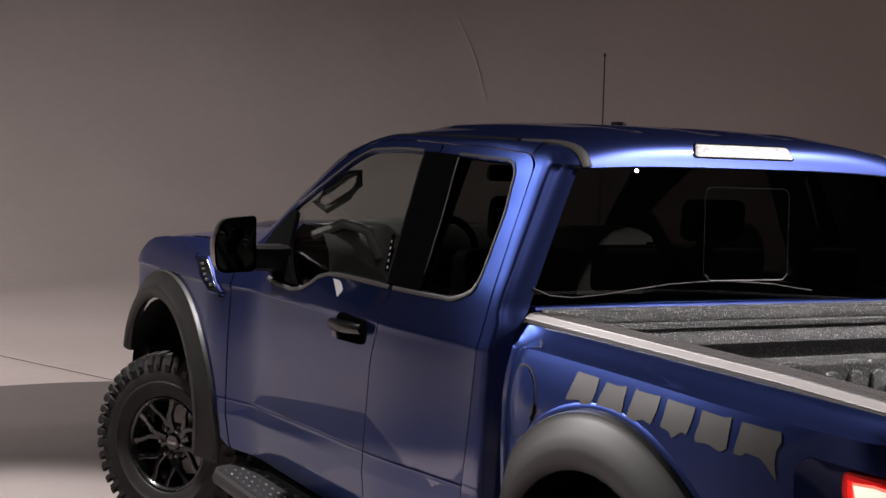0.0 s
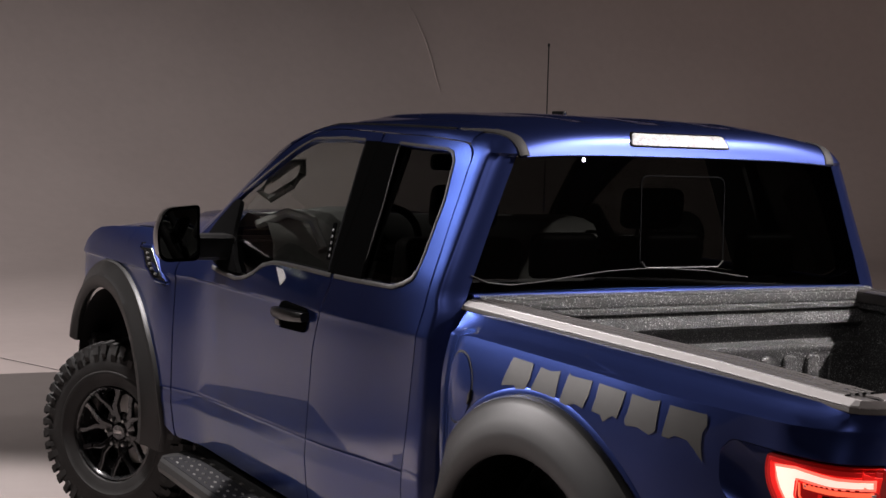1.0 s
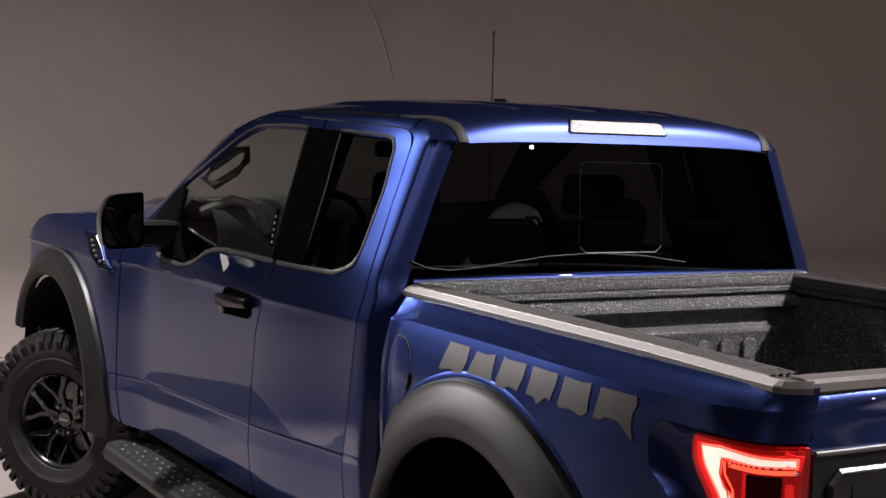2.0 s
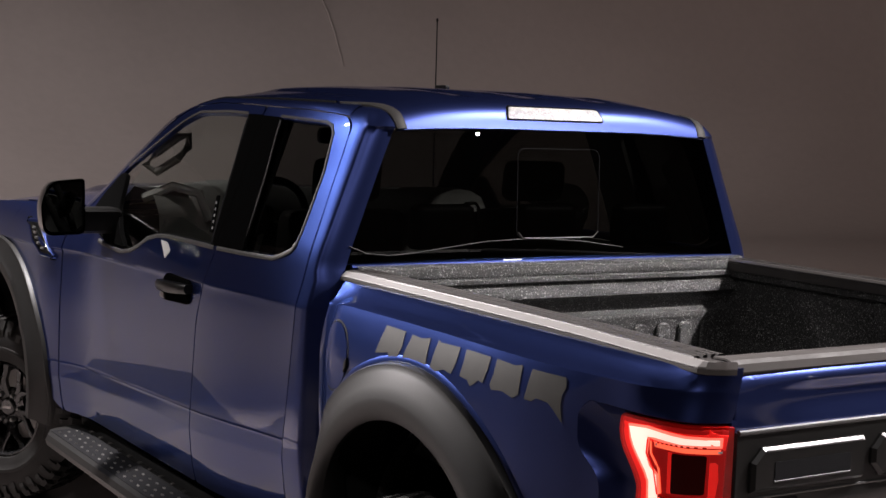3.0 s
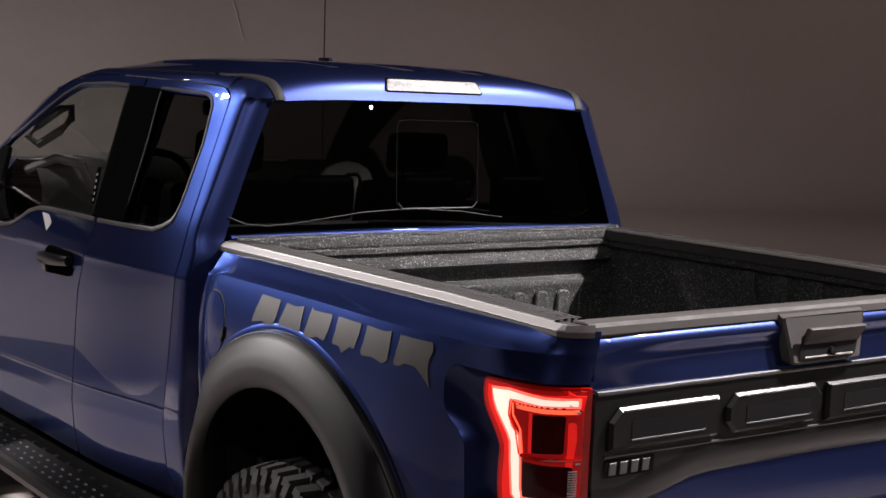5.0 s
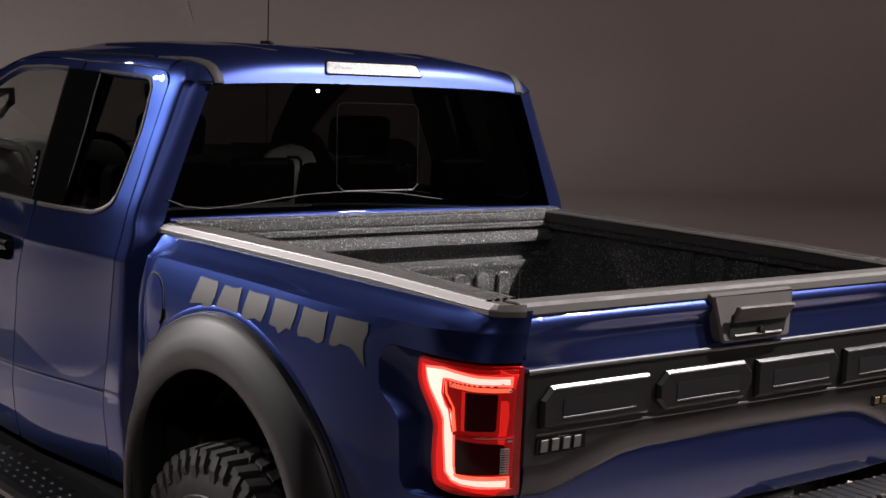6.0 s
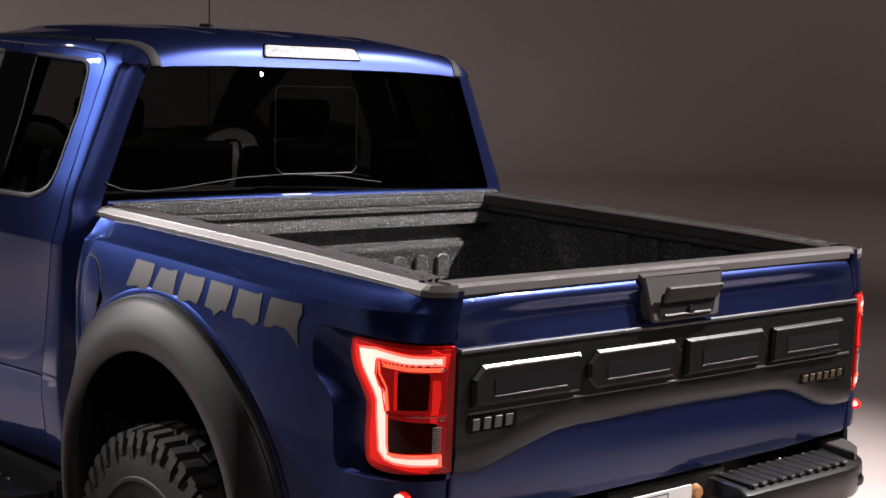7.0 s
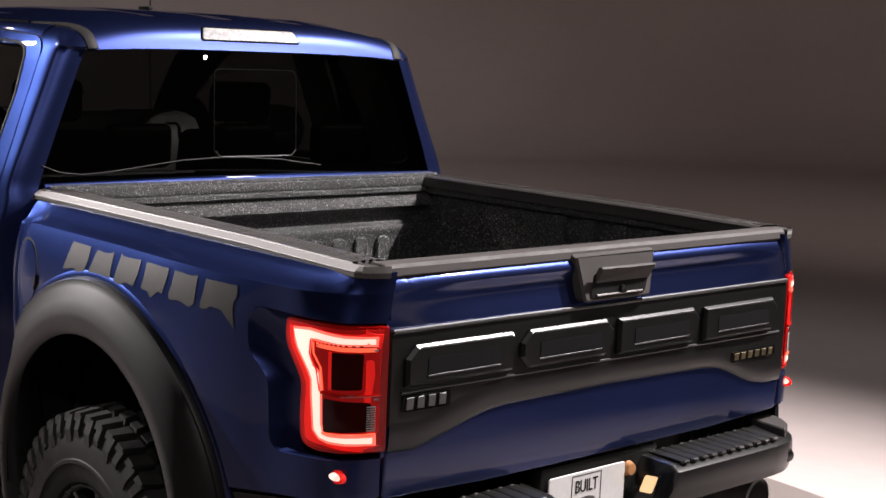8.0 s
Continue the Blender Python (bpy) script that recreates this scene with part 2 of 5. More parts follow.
def skin(name, loops, fn, mat, parent, out, label="", step=0.05, rim=0.018, lip=0.003, mirror=False, angle=30, cuts=()):
    """A bent sheet: the outline (u, v) is laid on the surface fn(u, v); its edges fold inwards by rim, over a small rounded lip."""
    bm = flat(loops, step, cuts)
    for v in bm.verts:
        v.co = fn(v.co.x, v.co.y)
    out = Vector(out)
    bm.normal_update()
    if sum((f.normal.dot(out) * f.calc_area() for f in bm.faces)) < 0:
        bmesh.ops.reverse_faces(bm, faces=bm.faces[:])
    bm.normal_update()
    if rim:
        edge = [e for e in bm.edges if len(e.link_faces) == 1]
        inset, low = {}, {}
        for e in edge:
            f = e.link_faces[0]
            for v in e.verts:
                side = e.verts[1].co - e.verts[0].co
                away = side.cross(f.normal).normalized()
                if away.dot(e.verts[0].co - f.calc_center_median()) < 0:
                    away = -away
                inset.setdefault(v, []).append(away)
        for v, ways in inset.items():
            w = sum(ways, Vector()).normalized()
            a = bm.verts.new(v.co + w * lip * 0.6 - v.normal * lip)
            low[v] = (a, bm.verts.new(v.co + w * lip * 0.6 - v.normal * rim))
        for e in edge:
            a, b = e.verts
            loop = next(l for l in e.link_loops)
            if loop.vert != a:
                a, b = b, a
            bm.faces.new((b, a, low[a][0], low[b][0]))
            bm.faces.new((low[b][0], low[a][0], low[a][1], low[b][1]))
    if mirror:
        for v in bm.verts:
            v.co.x = -v.co.x
        bmesh.ops.reverse_faces(bm, faces=bm.faces[:])
    return part(name, bm, mat, parent, label, angle=angle)


def both(name, loops, fn, mat, parent, out=(-1, 0, 0), **more):
    return [skin(name, loops, fn, mat, parent, out, mirror=side, **more) for side in (False, True)]


def block(x0, x1, y0, y1, z0, z1, bevel=0.005, n=2, bm=None):
    x0, x1 = min(x0, x1), max(x0, x1)
    bm = bm or bmesh.new()
    made = bmesh.ops.create_cube(bm, size=1)["verts"]
    for v in made:
        v.co = ((x0 + x1) / 2 + v.co.x * (x1 - x0), (y0 + y1) / 2 + v.co.y * (y1 - y0), (z0 + z1) / 2 + v.co.z * (z1 - z0))
    if bevel:
        es = list({e for v in made for e in v.link_edges})
        bmesh.ops.bevel(bm, geom=es, offset=bevel, segments=n, affect="EDGES", profile=0.6)
    return bm


def mitred(loop, d):
    """The loop with every edge moved inwards by d."""
    k = len(loop)
    area = sum(loop[i][0] * loop[(i + 1) % k][1] - loop[(i + 1) % k][0] * loop[i][1] for i in range(k))
    turn = 1 if area > 0 else -1
    out = []
    for i in range(k):
        a, b, c = (Vector(loop[(i + j) % k][:2]) for j in (-1, 0, 1))
        u, w = (b - a).normalized(), (c - b).normalized()
        n1, n2 = Vector((-u.y, u.x)) * turn, Vector((-w.y, w.x)) * turn
        m = (n1 + n2) / max(0.4, 1 + n1.dot(n2))
        out.append((b.x + m.x * d, b.y + m.y * d))
    return out


def prism(loop, depth, place, bevel=0.0, bm=None):
    """A flat outline given depth: place(u, v, d) puts each point."""
    bm = bm or bmesh.new()
    k = len(loop)
    rings = [[bm.verts.new(place(u, v, d)) for u, v in loop] for d in (0.0, depth)]
    if bevel:
        rings.append([bm.verts.new(place(u, v, depth + bevel)) for u, v in mitred(loop, bevel)])
    for a, b in zip(rings, rings[1:]):
        for i in range(k):
            bm.faces.new((a[i], a[(i + 1) % k], b[(i + 1) % k], b[i]))
    bm.faces.new(rings[-1])
    bm.faces.new(rings[0][::-1])
    bmesh.ops.recalc_face_normals(bm, faces=bm.faces[:])
    return bm


def tube(path, radius, sides=8, bm=None, closed=False):
    """A round bar along the points."""
    bm = bm or bmesh.new()
    pts = [Vector(p) for p in path]
    rings = []
    for i, p in enumerate(pts):
        a = pts[i - 1] if i or closed else p
        b = pts[(i + 1) % len(pts)] if i + 1 < len(pts) or closed else p
        way = (b - a).normalized()
        up = Vector((0, 0, 1)) if abs(way.z) < 0.9 else Vector((1, 0, 0))
        s = way.cross(up).normalized()
        u = s.cross(way)
        r = radius(i / max(1, len(pts) - 1)) if callable(radius) else radius
        rings.append([bm.verts.new(p + (s * math.cos(t) + u * math.sin(t)) * r) for t in (math.tau * k / sides for k in range(sides))])
    pairs = list(zip(rings, rings[1:])) + ([(rings[-1], rings[0])] if closed else [])
    for a, b in pairs:
        for k in range(sides):
            bm.faces.new((a[k], a[(k + 1) % sides], b[(k + 1) % sides], b[k]))
    if not closed:
        bm.faces.new(rings[0][::-1])
        bm.faces.new(rings[-1])
    bmesh.ops.recalc_face_normals(bm, faces=bm.faces[:])
    return bm


def net(rows, bm=None, closed=False):
    """A sheet through rows of points."""
    bm = bm or bmesh.new()
    vs = [[bm.verts.new(p) for p in row] for row in rows]
    for a, b in zip(vs, vs[1:]):
        n = len(a)
        for i in range(n if closed else n - 1):
            bm.faces.new((a[i], a[(i + 1) % n], b[(i + 1) % n], b[i]))
    return bm


def thicken(bm, depth):
    """Gives a sheet a back, depth behind its front."""
    bmesh.ops.recalc_face_normals(bm, faces=bm.faces[:])
    bmesh.ops.solidify(bm, geom=bm.faces[:], thickness=depth)
    return bm


def lathe(profile, n, place, bm=None):
    """Turns a profile (radius, along) about an axis; place(radius, along, angle) puts each point."""
    bm = bm or bmesh.new()
    rings = [[bm.verts.new(place(r, a, math.tau * k / n)) for r, a in profile] for k in range(n)]
    for k in range(n):
        a, b = rings[k], rings[(k + 1) % n]
        for i in range(len(profile) - 1):
            bm.faces.new((a[i], a[i + 1], b[i + 1], b[i]))
    bmesh.ops.recalc_face_normals(bm, faces=bm.faces[:])
    return bm

# ---- setting ----
CENTRE = Vector((-0.8, 0.4))
# one pale floor sheet, a dark round sheet laid on it, and the round turntable
R_ROUND, R_DISC = 2.64, 3.36
sheet = bmesh.new()
sheet.faces.new([sheet.verts.new(p) for p in ((-26.0, -26.0, -0.008), (40.0, -26.0, -0.008), (40.0, 40.0, -0.008), (-26.0, 40.0, -0.008))])
floor = tagged(part("floor", sheet, FLOOR, smooth=False), "pale grey painted studio floor round the turntable", "floor", kind="structure")


def round_at(r, a):
    return (CENTRE.x + r * math.cos(radians(a)), CENTRE.y + r * math.sin(radians(a)))


round_bm = flat([[(-0.72 + R_ROUND * math.cos(math.tau * k / 120), 5.02 + R_ROUND * math.sin(math.tau * k / 120)) for k in range(120)]], 20.0)
for v in round_bm.verts:
    v.co.z = -0.004
tagged(part("floor_dark_round", round_bm, DISC, smooth=False), "dark warm-grey satin round area of floor ahead of the turntable", "floor", kind="structure")
disc_bm = prism([round_at(R_DISC, 360 * k / 128) for k in range(128)], 0.008, lambda u, v, d: (u, v, d - 0.008))
tagged(part("turntable_floor", disc_bm, TABLE, smooth=False), "pale grey satin round turntable under the truck", "floor", kind="structure")
# one long studio wall that sweeps round and rises from the floor in a cove
plan = []
for k in range(33):
    a = radians(-10 + 200 * k / 32)
    plan.append((7.0 + 22.0 * math.cos(a), 4.0 + 18.0 * math.sin(a)))
section = [(-6.5 + 6.5 * math.sin(b), 6.5 - 6.5 * math.cos(b)) for b in (radians(83 * k / 24) for k in range(25))]
rows = []
for d, z in section:
    row = []
    for x, y in plan:
        w = Vector((x - 7.0, y - 4.0)).normalized()
        row.append((x + w.x * d, y + w.y * d, z - 0.0085))
    rows.append(row)
tagged(part("wall_sweep", net(rows), FLOOR, angle=50), "warm grey seamless studio wall with a coved foot", "wall", kind="structure")
# unseen black band added above the wall, so the truck's roof reflects dark
upper = []
for z in (section[-1][1], 10.0):
    upper.append([(x + (x - 7.0) / 20.0 * section[-1][0] * 0.98, y + (y - 4.0) / 20.0 * section[-1][0] * 0.98, z) for x, y in plan])
tagged(part("wall_unseen_upper", net(upper), DARK, angle=50), "unseen black band above the studio wall, added for dark roof reflections", "wall", kind="structure")
# unseen back walls, added dark so the rear glass reflects little
back = bmesh.new()
block(-10.2, -10.0, -26, 9, 0, 10, 0, bm=back)
block(-10.0, 30.0, -26.2, -26.0, 0, 10, 0, bm=back)
tagged(part("wall_unseen_back", back, BACK_DARK, smooth=False), "unseen dark grey back walls, added for dark reflections in the glass", "wall", kind="structure")
tagged(part("ceiling", block(-27, 41, -27, 41, 10.0, 10.2, 0), DARK, smooth=False), "dark studio ceiling without detail", "ceiling", kind="structure")
# a seam in the floor sheet
tagged(part("trim_floor_seam", prism([(-3.2, 14.2), (-3.197, 14.203), (-0.305, 7.616), (-0.308, 7.613)], 0.003, lambda u, v, d: (u, v, d)), INK, smooth=False), "thin dark seam across the studio floor", "seam", kind="structure")

# a faint pale curved scuff on the far wall
scuff = [(9.60, 21.44, 4.30), (9.71, 21.31, 4.00), (9.80, 21.15, 3.67), (9.845, 20.95, 3.30), (9.845, 20.71, 2.91), (9.85, 20.55, 2.68)]
tagged(part("trim_wall_scuff", tube(scuff, lambda t: 0.008 + 0.012 * math.sin(math.pi * t), 6), SCUFF), "faint pale curved scuff mark on the studio wall", "scuff", kind="structure")

# ---- the truck: x to its right, y ahead, the rear axle near y = 0 ----
truck = tagged(new("pickup_truck"), "blue metallic extended-cab off-road pickup truck with charcoal wheel flares", "pickup truck")
AXLE_REAR, AXLE_FRONT, AXLE_Z, TYRE_R = -0.02, 3.55, 0.435, 0.440


def crease(y):
    return 0.856 - 0.0428 * (y - 0.69)


def shoulder_line(y):
    """Height of the crease that runs along the doors below the windows."""
    return 1.286 - 0.016 * (y - 0.72)


lower_side = curve((0.70, 0.9905), (0.86, 0.990), (1.00, 0.9888), (1.10, 0.9876), (1.20, 0.9862), (1.30, 0.9845))
upper_side = curve((1.20, 1.004), (1.282, 0.9855), (1.36, 0.966), (1.43, 0.948), (1.55, 0.901), (1.70, 0.841), (1.86, 0.775), (1.91, 0.742), (2.0, 0.66))
CREASE_CUTS = [((0.0, crease(0.0) + d, 0.0), (0.0428, 1.0, 0.0)) for d in (-0.16, -0.07, -0.06, -0.012, -0.006, 0.0, 0.006, 0.012, 0.05)]
CREASE_CUTS += [((0.0, shoulder_line(0.0) + d, 0.0), (0.016, 1.0, 0.0)) for d in (-0.05, -0.012, -0.003, 0.003, 0.012)]


def cab_half(y, z):
    """Half width of cab and front wing."""
    d = z - crease(y)
    k = smoothstep(-0.006, 0.006, z - shoulder_line(y))
    hi = lower_side(z) * (1 - k) + upper_side(z) * k
    lo = 0.990 - 0.010 * max(0.0, -d) - 0.13 * max(0.0, -d - 0.065) - 0.35 * max(0.0, -d - 0.16) ** 1.6 + 0.0018 * max(0.0, 1 + d / 0.006)
    k = 1.0 if d > 0 else 0.0
    x = lo * (1 - k) + (hi + 0.0018 * max(0.0, 1 - d / 0.006)) * k
    bulge = 0.085 * smoothstep(2.55, 3.05, y) * (1 - smoothstep(1.36, 1.50, z))
    nose = 0.16 * smoothstep(4.05, 4.60, y) ** 1.4
    taper = 0.049 * smoothstep(1.45, 0.72, y)
    return x + bulge - nose - taper


def cab_side(inset=0.0):
    return lambda y, z: Vector((-cab_half(y, z) + inset, y, z))


# bed side: a flank, and a shelf that runs in to the rail
shoulder = curve((0.50, 0.945), (0.70, 0.970), (0.90, 0.990), (1.05, 0.998), (1.17, 0.998), (1.25, 0.990), (1.31, 0.977), (1.345, 0.966))
corner_cap = curve((-1.00, 0.690), (-0.992, 0.745), (-0.985, 0.785), (-0.975, 0.825), (-0.962, 0.852), (-0.94, 0.880), (-0.90, 0.900), (-0.84, 0.915), (-0.74, 0.930), (-0.62, 0.958), (-0.45, 0.995), (-0.20, 1.03), (0.7, 1.10))


def bed_half(y, z):
    front = smoothstep(0.635, 0.40, y)
    full = shoulder(z) * (0.925 + 0.075 * front)
    cap = corner_cap(y) - 0.022 * smoothstep(1.24, 1.345, z) * smoothstep(-0.82, -0.92, y)
    s = 0.05
    h = max(0.0, s - abs(full - cap)) / s
    return min(full, cap) - h * h * s * 0.25


def bed_point(y, v):
    """v is the height up to 1.34 and then runs over the shelf, to the rail at 1.46."""
    front = smoothstep(0.62, 0.36, y)
    low = 0.008 * smoothstep(0.0, -0.8, y) + 0.028 * (1 - front)
    if v <= 1.34:
        z = v - low * smoothstep(1.10, 1.34, v)
        return bed_half(y, v), z
    t = (v - 1.34) / 0.12
    x0 = bed_half(y, 1.34)
    x3 = min(0.842, corner_cap(y) - 0.032)
    w = x0 - x3
    ps = ((x0, 1.340 - low), (x0 - 0.22 * w, 1.353 - low), (x3 + 0.55 * w, 1.338 - low * 0.8), (x3 + 0.25 * w, 1.389 - low * 0.5), (x3, 1.384))
    q = [list(p) for p in ps]
    while len(q) > 1:
        q = [[a[0] + (b[0] - a[0]) * t, a[1] + (b[1] - a[1]) * t] for a, b in zip(q, q[1:])]
    return q[0]


def bed_side(inset=0.0):
    def f(y, v):
        x, z = bed_point(y, v)
        return Vector((-x + inset, y, z))
    return f


def arch(cy, cz, r, wide=1.0, n=26, start=-0.42, end=math.pi + 0.42):
    return [(cy + r * wide * math.cos(a), cz + r * math.sin(a)) for a in (start + (end - start) * k / n for k in range(n + 1))]


# doors
A_LINE = curve((1.40, 1.898), (1.60, 1.903), (1.82, 1.904), (1.95, 1.893), (2.04, 1.876), (2.13, 1.845), (2.22, 1.797), (2.395, 1.682), (2.57, 1.556), (2.70, 1.452), (2.76, 1.40))
front_door = [(2.815, 0.553), (2.815, 1.02), (2.80, 1.30), (2.73, 1.42)] + [(y, A_LINE(y) - 0.004) for y in (2.66, 2.57, 2.48, 2.395, 2.31, 2.22, 2.13, 2.04, 1.95, 1.82, 1.60)] + [(1.405, 1.894), (1.368, 1.65), (1.362, 1.40), (1.392, 1.286), (1.444, 1.143), (1.472, 0.82), (1.495, 0.60), (1.497, 0.553)]
dlo_front = [(1.414, 1.862), (1.70, 1.866), (1.944, 1.858), (2.083, 1.812), (2.26, 1.725), (2.45, 1.626), (2.60, 1.515), (2.655, 1.43), (2.60, 1.365), (2.42, 1.318), (2.225, 1.311), (2.13, 1.325), (2.06, 1.350), (1.985, 1.386), (1.90, 1.404), (1.80, 1.411), (1.604, 1.413), (1.378, 1.413), (1.384, 1.65)]
dlo_front_r = rounded(dlo_front, [0.0, 0, 0.05, 0.04, 0, 0, 0.02, 0.02, 0.02, 0.03, 0.04, 0.02, 0.02, 0.03, 0.03, 0.02, 0, 0, 0], 3)
rear_door = [(1.397, 1.894), (1.1, 1.888), (0.866, 1.874), (0.814, 1.838), (0.797, 1.659), (0.768, 1.396), (0.781, 1.245), (0.809, 0.987), (0.828, 0.84), (0.838, 0.60), (0.839, 0.553), (1.489, 0.553), (1.487, 0.60), (1.464, 0.82), (1.436, 1.143), (1.384, 1.286), (1.354, 1.40), (1.360, 1.65)]
rear_door_r = rounded(rear_door, [0, 0, 0.05, 0.05, 0.05, 0.06, 0.05, 0.03, 0.03, 0.03, 0.01, 0.01, 0.02, 0.04, 0.04, 0.03, 0.03, 0.03], 3)
dlo_rear = [(1.380, 1.860), (1.261, 1.857), (0.945, 1.845), (0.908, 1.815), (0.878, 1.688), (0.872, 1.50), (0.885, 1.455), (0.965, 1.418), (1.171, 1.414), (1.342, 1.413), (1.348, 1.65)]
dlo_rear_r = rounded(dlo_rear, [0, 0, 0.045, 0.045, 0.06, 0.05, 0.04, 0.05, 0.03, 0, 0], 4)
doors = both("front_door", [rounded(front_door, 0.02, 2), dlo_front_r], cab_side(), PAINT, truck, cuts=CREASE_CUTS)
rear_doors = both("rear_door", [rear_door_r, dlo_rear_r], cab_side(), PAINT, truck, cuts=CREASE_CUTS)


def strip(points, fn, width, lift, bm=None):
    """A narrow raised moulding along points (u, v) on a surface fn."""
    bm = bm or bmesh.new()
    rows = []
    n = len(points)
    for i, (u, v) in enumerate(points):
        a, b = Vector(points[max(0, i - 1)]), Vector(points[min(n - 1, i + 1)])
        w = (b - a).normalized()
        s = Vector((-w.y, w.x))
        rows.append([fn(u + s.x * width * k, v + s.y * width * k) + Vector((-lift * q, 0, 0)) for k, q in ((-0.5, -1.0), (-0.5, 0.7), (-0.25, 1.0), (0.25, 1.0), (0.5, 0.7), (0.5, -1.0))])
    net(rows, bm)
    bmesh.ops.recalc_face_normals(bm, faces=bm.faces[:])
    return bm


def dense(points, step=0.03):
    out = []
    for a, b in zip(points, points[1:]):
        k = max(1, int((Vector(b) - Vector(a)).length / step))
        out += [(a[0] + (b[0] - a[0]) * i / k, a[1] + (b[1] - a[1]) * i / k) for i in range(k)]
    return out + [points[-1]]


def flip_x(bm):
    for v in bm.verts:
        v.co.x = -v.co.x
    bmesh.ops.reverse_faces(bm, faces=bm.faces[:])
    return bm


def pair(name, make, mat, parents, label=""):
    """One part for each side of the truck: parents left and right."""
    parents = parents if isinstance(parents, (list, tuple)) else (parents, parents)
    return [part(name, make() if k == 0 else flip_x(make()), mat, parents[k], label) for k in (0, 1)]


def shrink(loop, d):
    """The loop moved inwards by d."""
    k = len(loop)
    area = sum(loop[i][0] * loop[(i + 1) % k][1] - loop[(i + 1) % k][0] * loop[i][1] for i in range(k))
    s = 1 if area > 0 else -1
    out = []
    for i in range(k):
        a, c = Vector(loop[i - 1]), Vector(loop[(i + 1) % k])
        w = (c - a)
        w = w.normalized() if w.length else Vector((1, 0))
        out.append((loop[i][0] - w.y * d * s, loop[i][1] + w.x * d * s))
    return out


for k in (0, 1):
    skin("window_glass", [shrink(dlo_front_r, 0.004)], cab_side(0.018), GLASS_SIDE, doors[k], (-1, 0, 0), "tinted glass", 0.08, 0.0, mirror=bool(k))
    skin("window_glass", [shrink(dlo_rear_r, 0.004)], cab_side(0.016), GLASS_DARK, rear_doors[k], (-1, 0, 0), "dark privacy glass", 0.08, 0.0, mirror=bool(k))
    skin("pillar_trim", [[(1.4005, 1.866), (1.507, 1.866), (1.455, 1.65), (1.400, 1.413), (1.3605, 1.413), (1.3665, 1.65)]], cab_side(-0.003), PILLAR, doors[k], (-1, 0, 0), "gloss black pillar trim", 0.08, 0.01, mirror=bool(k))
    skin("pillar_trim", [[(1.3985, 1.864), (1.262, 1.860), (1.215, 1.65), (1.171, 1.414), (1.3580, 1.413), (1.3640, 1.65)]], cab_side(-0.003), PILLAR, rear_doors[k], (-1, 0, 0), "gloss black pillar trim", 0.08, 0.01, mirror=bool(k))
    skin("mirror_sail", [rounded([(2.49, 1.60), (2.44, 1.60), (2.38, 1.47), (2.28, 1.37), (2.20, 1.325), (2.42, 1.326), (2.62, 1.372), (2.648, 1.44), (2.60, 1.508)], 0.02, 2)], cab_side(-0.004), PILLAR, doors[k], (-1, 0, 0), "black sail panel", 0.08, 0.02, mirror=bool(k))
belt_front = [(2.50, 1.322), (2.42, 1.312), (2.225, 1.304), (2.13, 1.318), (2.06, 1.343), (1.985, 1.379), (1.90, 1.397), (1.80, 1.404), (1.604, 1.406), (1.372, 1.406)]
belt_rear = [(1.348, 1.406), (1.171, 1.407), (0.98, 1.410), (0.92, 1.428), (0.882, 1.447), (0.870, 1.47)]
top_front = [(1.515, 1.869), (1.70, 1.872), (1.944, 1.864), (2.02, 1.842), (2.083, 1.818), (2.26, 1.731), (2.45, 1.632)]
top_rear = [(1.26, 1.864), (0.97, 1.853), (0.928, 1.842), (0.902, 1.815), (0.872, 1.688), (0.866, 1.50), (0.870, 1.47)]
pair("belt_moulding", lambda: strip(dense(belt_front), cab_side(), 0.015, 0.005), DULL_TRIM, doors, "satin chrome belt moulding")
pair("belt_moulding", lambda: strip(dense(belt_rear), cab_side(), 0.014, 0.005), DULL_TRIM, rear_doors, "satin chrome belt moulding")
pair("window_moulding", lambda: strip(dense(top_front), cab_side(), 0.010, 0.003), RAIL, doors, "thin dull metal moulding")
pair("window_moulding", lambda: strip(dense(top_rear), cab_side(), 0.009, 0.003), RAIL, rear_doors, "thin dull metal moulding")
pair("division_bar", lambda: strip(dense([(1.255, 1.852), (1.21, 1.65), (1.178, 1.43)]), cab_side(), 0.006, 0.002), RAIL_DARK, rear_doors)
pair("window_seal", lambda: strip(dense([(1.500, 1.855), (1.45, 1.65), (1.397, 1.42)]), cab_side(), 0.012, 0.004), INK, doors)

# ventilation label on the front pillar: four white marks
for k in range(5):
    z = 1.462 + 0.021 * k
    y = 1.425 + 0.012 * k
    part("keypad_mark", prism(rounded([(y + 0.003, z), (y + 0.014, z + 0.002), (y + 0.015, z + 0.011), (y + 0.004, z + 0.009)], 0.002, 2), 0.002, lambda u, v, d: Vector((-cab_half(u, v) - d, u, v))), WHITE_LENS, doors[0], "white keypad mark")
part("paper_tab", prism(rounded([(1.850, 1.386), (1.785, 1.384), (1.738, 1.356), (1.772, 1.326)], [0.004, 0.012, 0.012, 0.004], 3), 0.002, lambda u, v, d: Vector((-cab_half(u, v) - d, u, v))), PLATE, doors[0], "small white paper tab")
part("keypad", prism(rounded([(1.42, 1.452), (1.446, 1.452), (1.505, 1.575), (1.48, 1.578)], 0.006, 2), 0.004, lambda u, v, d: Vector((-cab_half(u, v) + 0.003 - d, u, v))), PILLAR, doors[0], "black keypad strip")


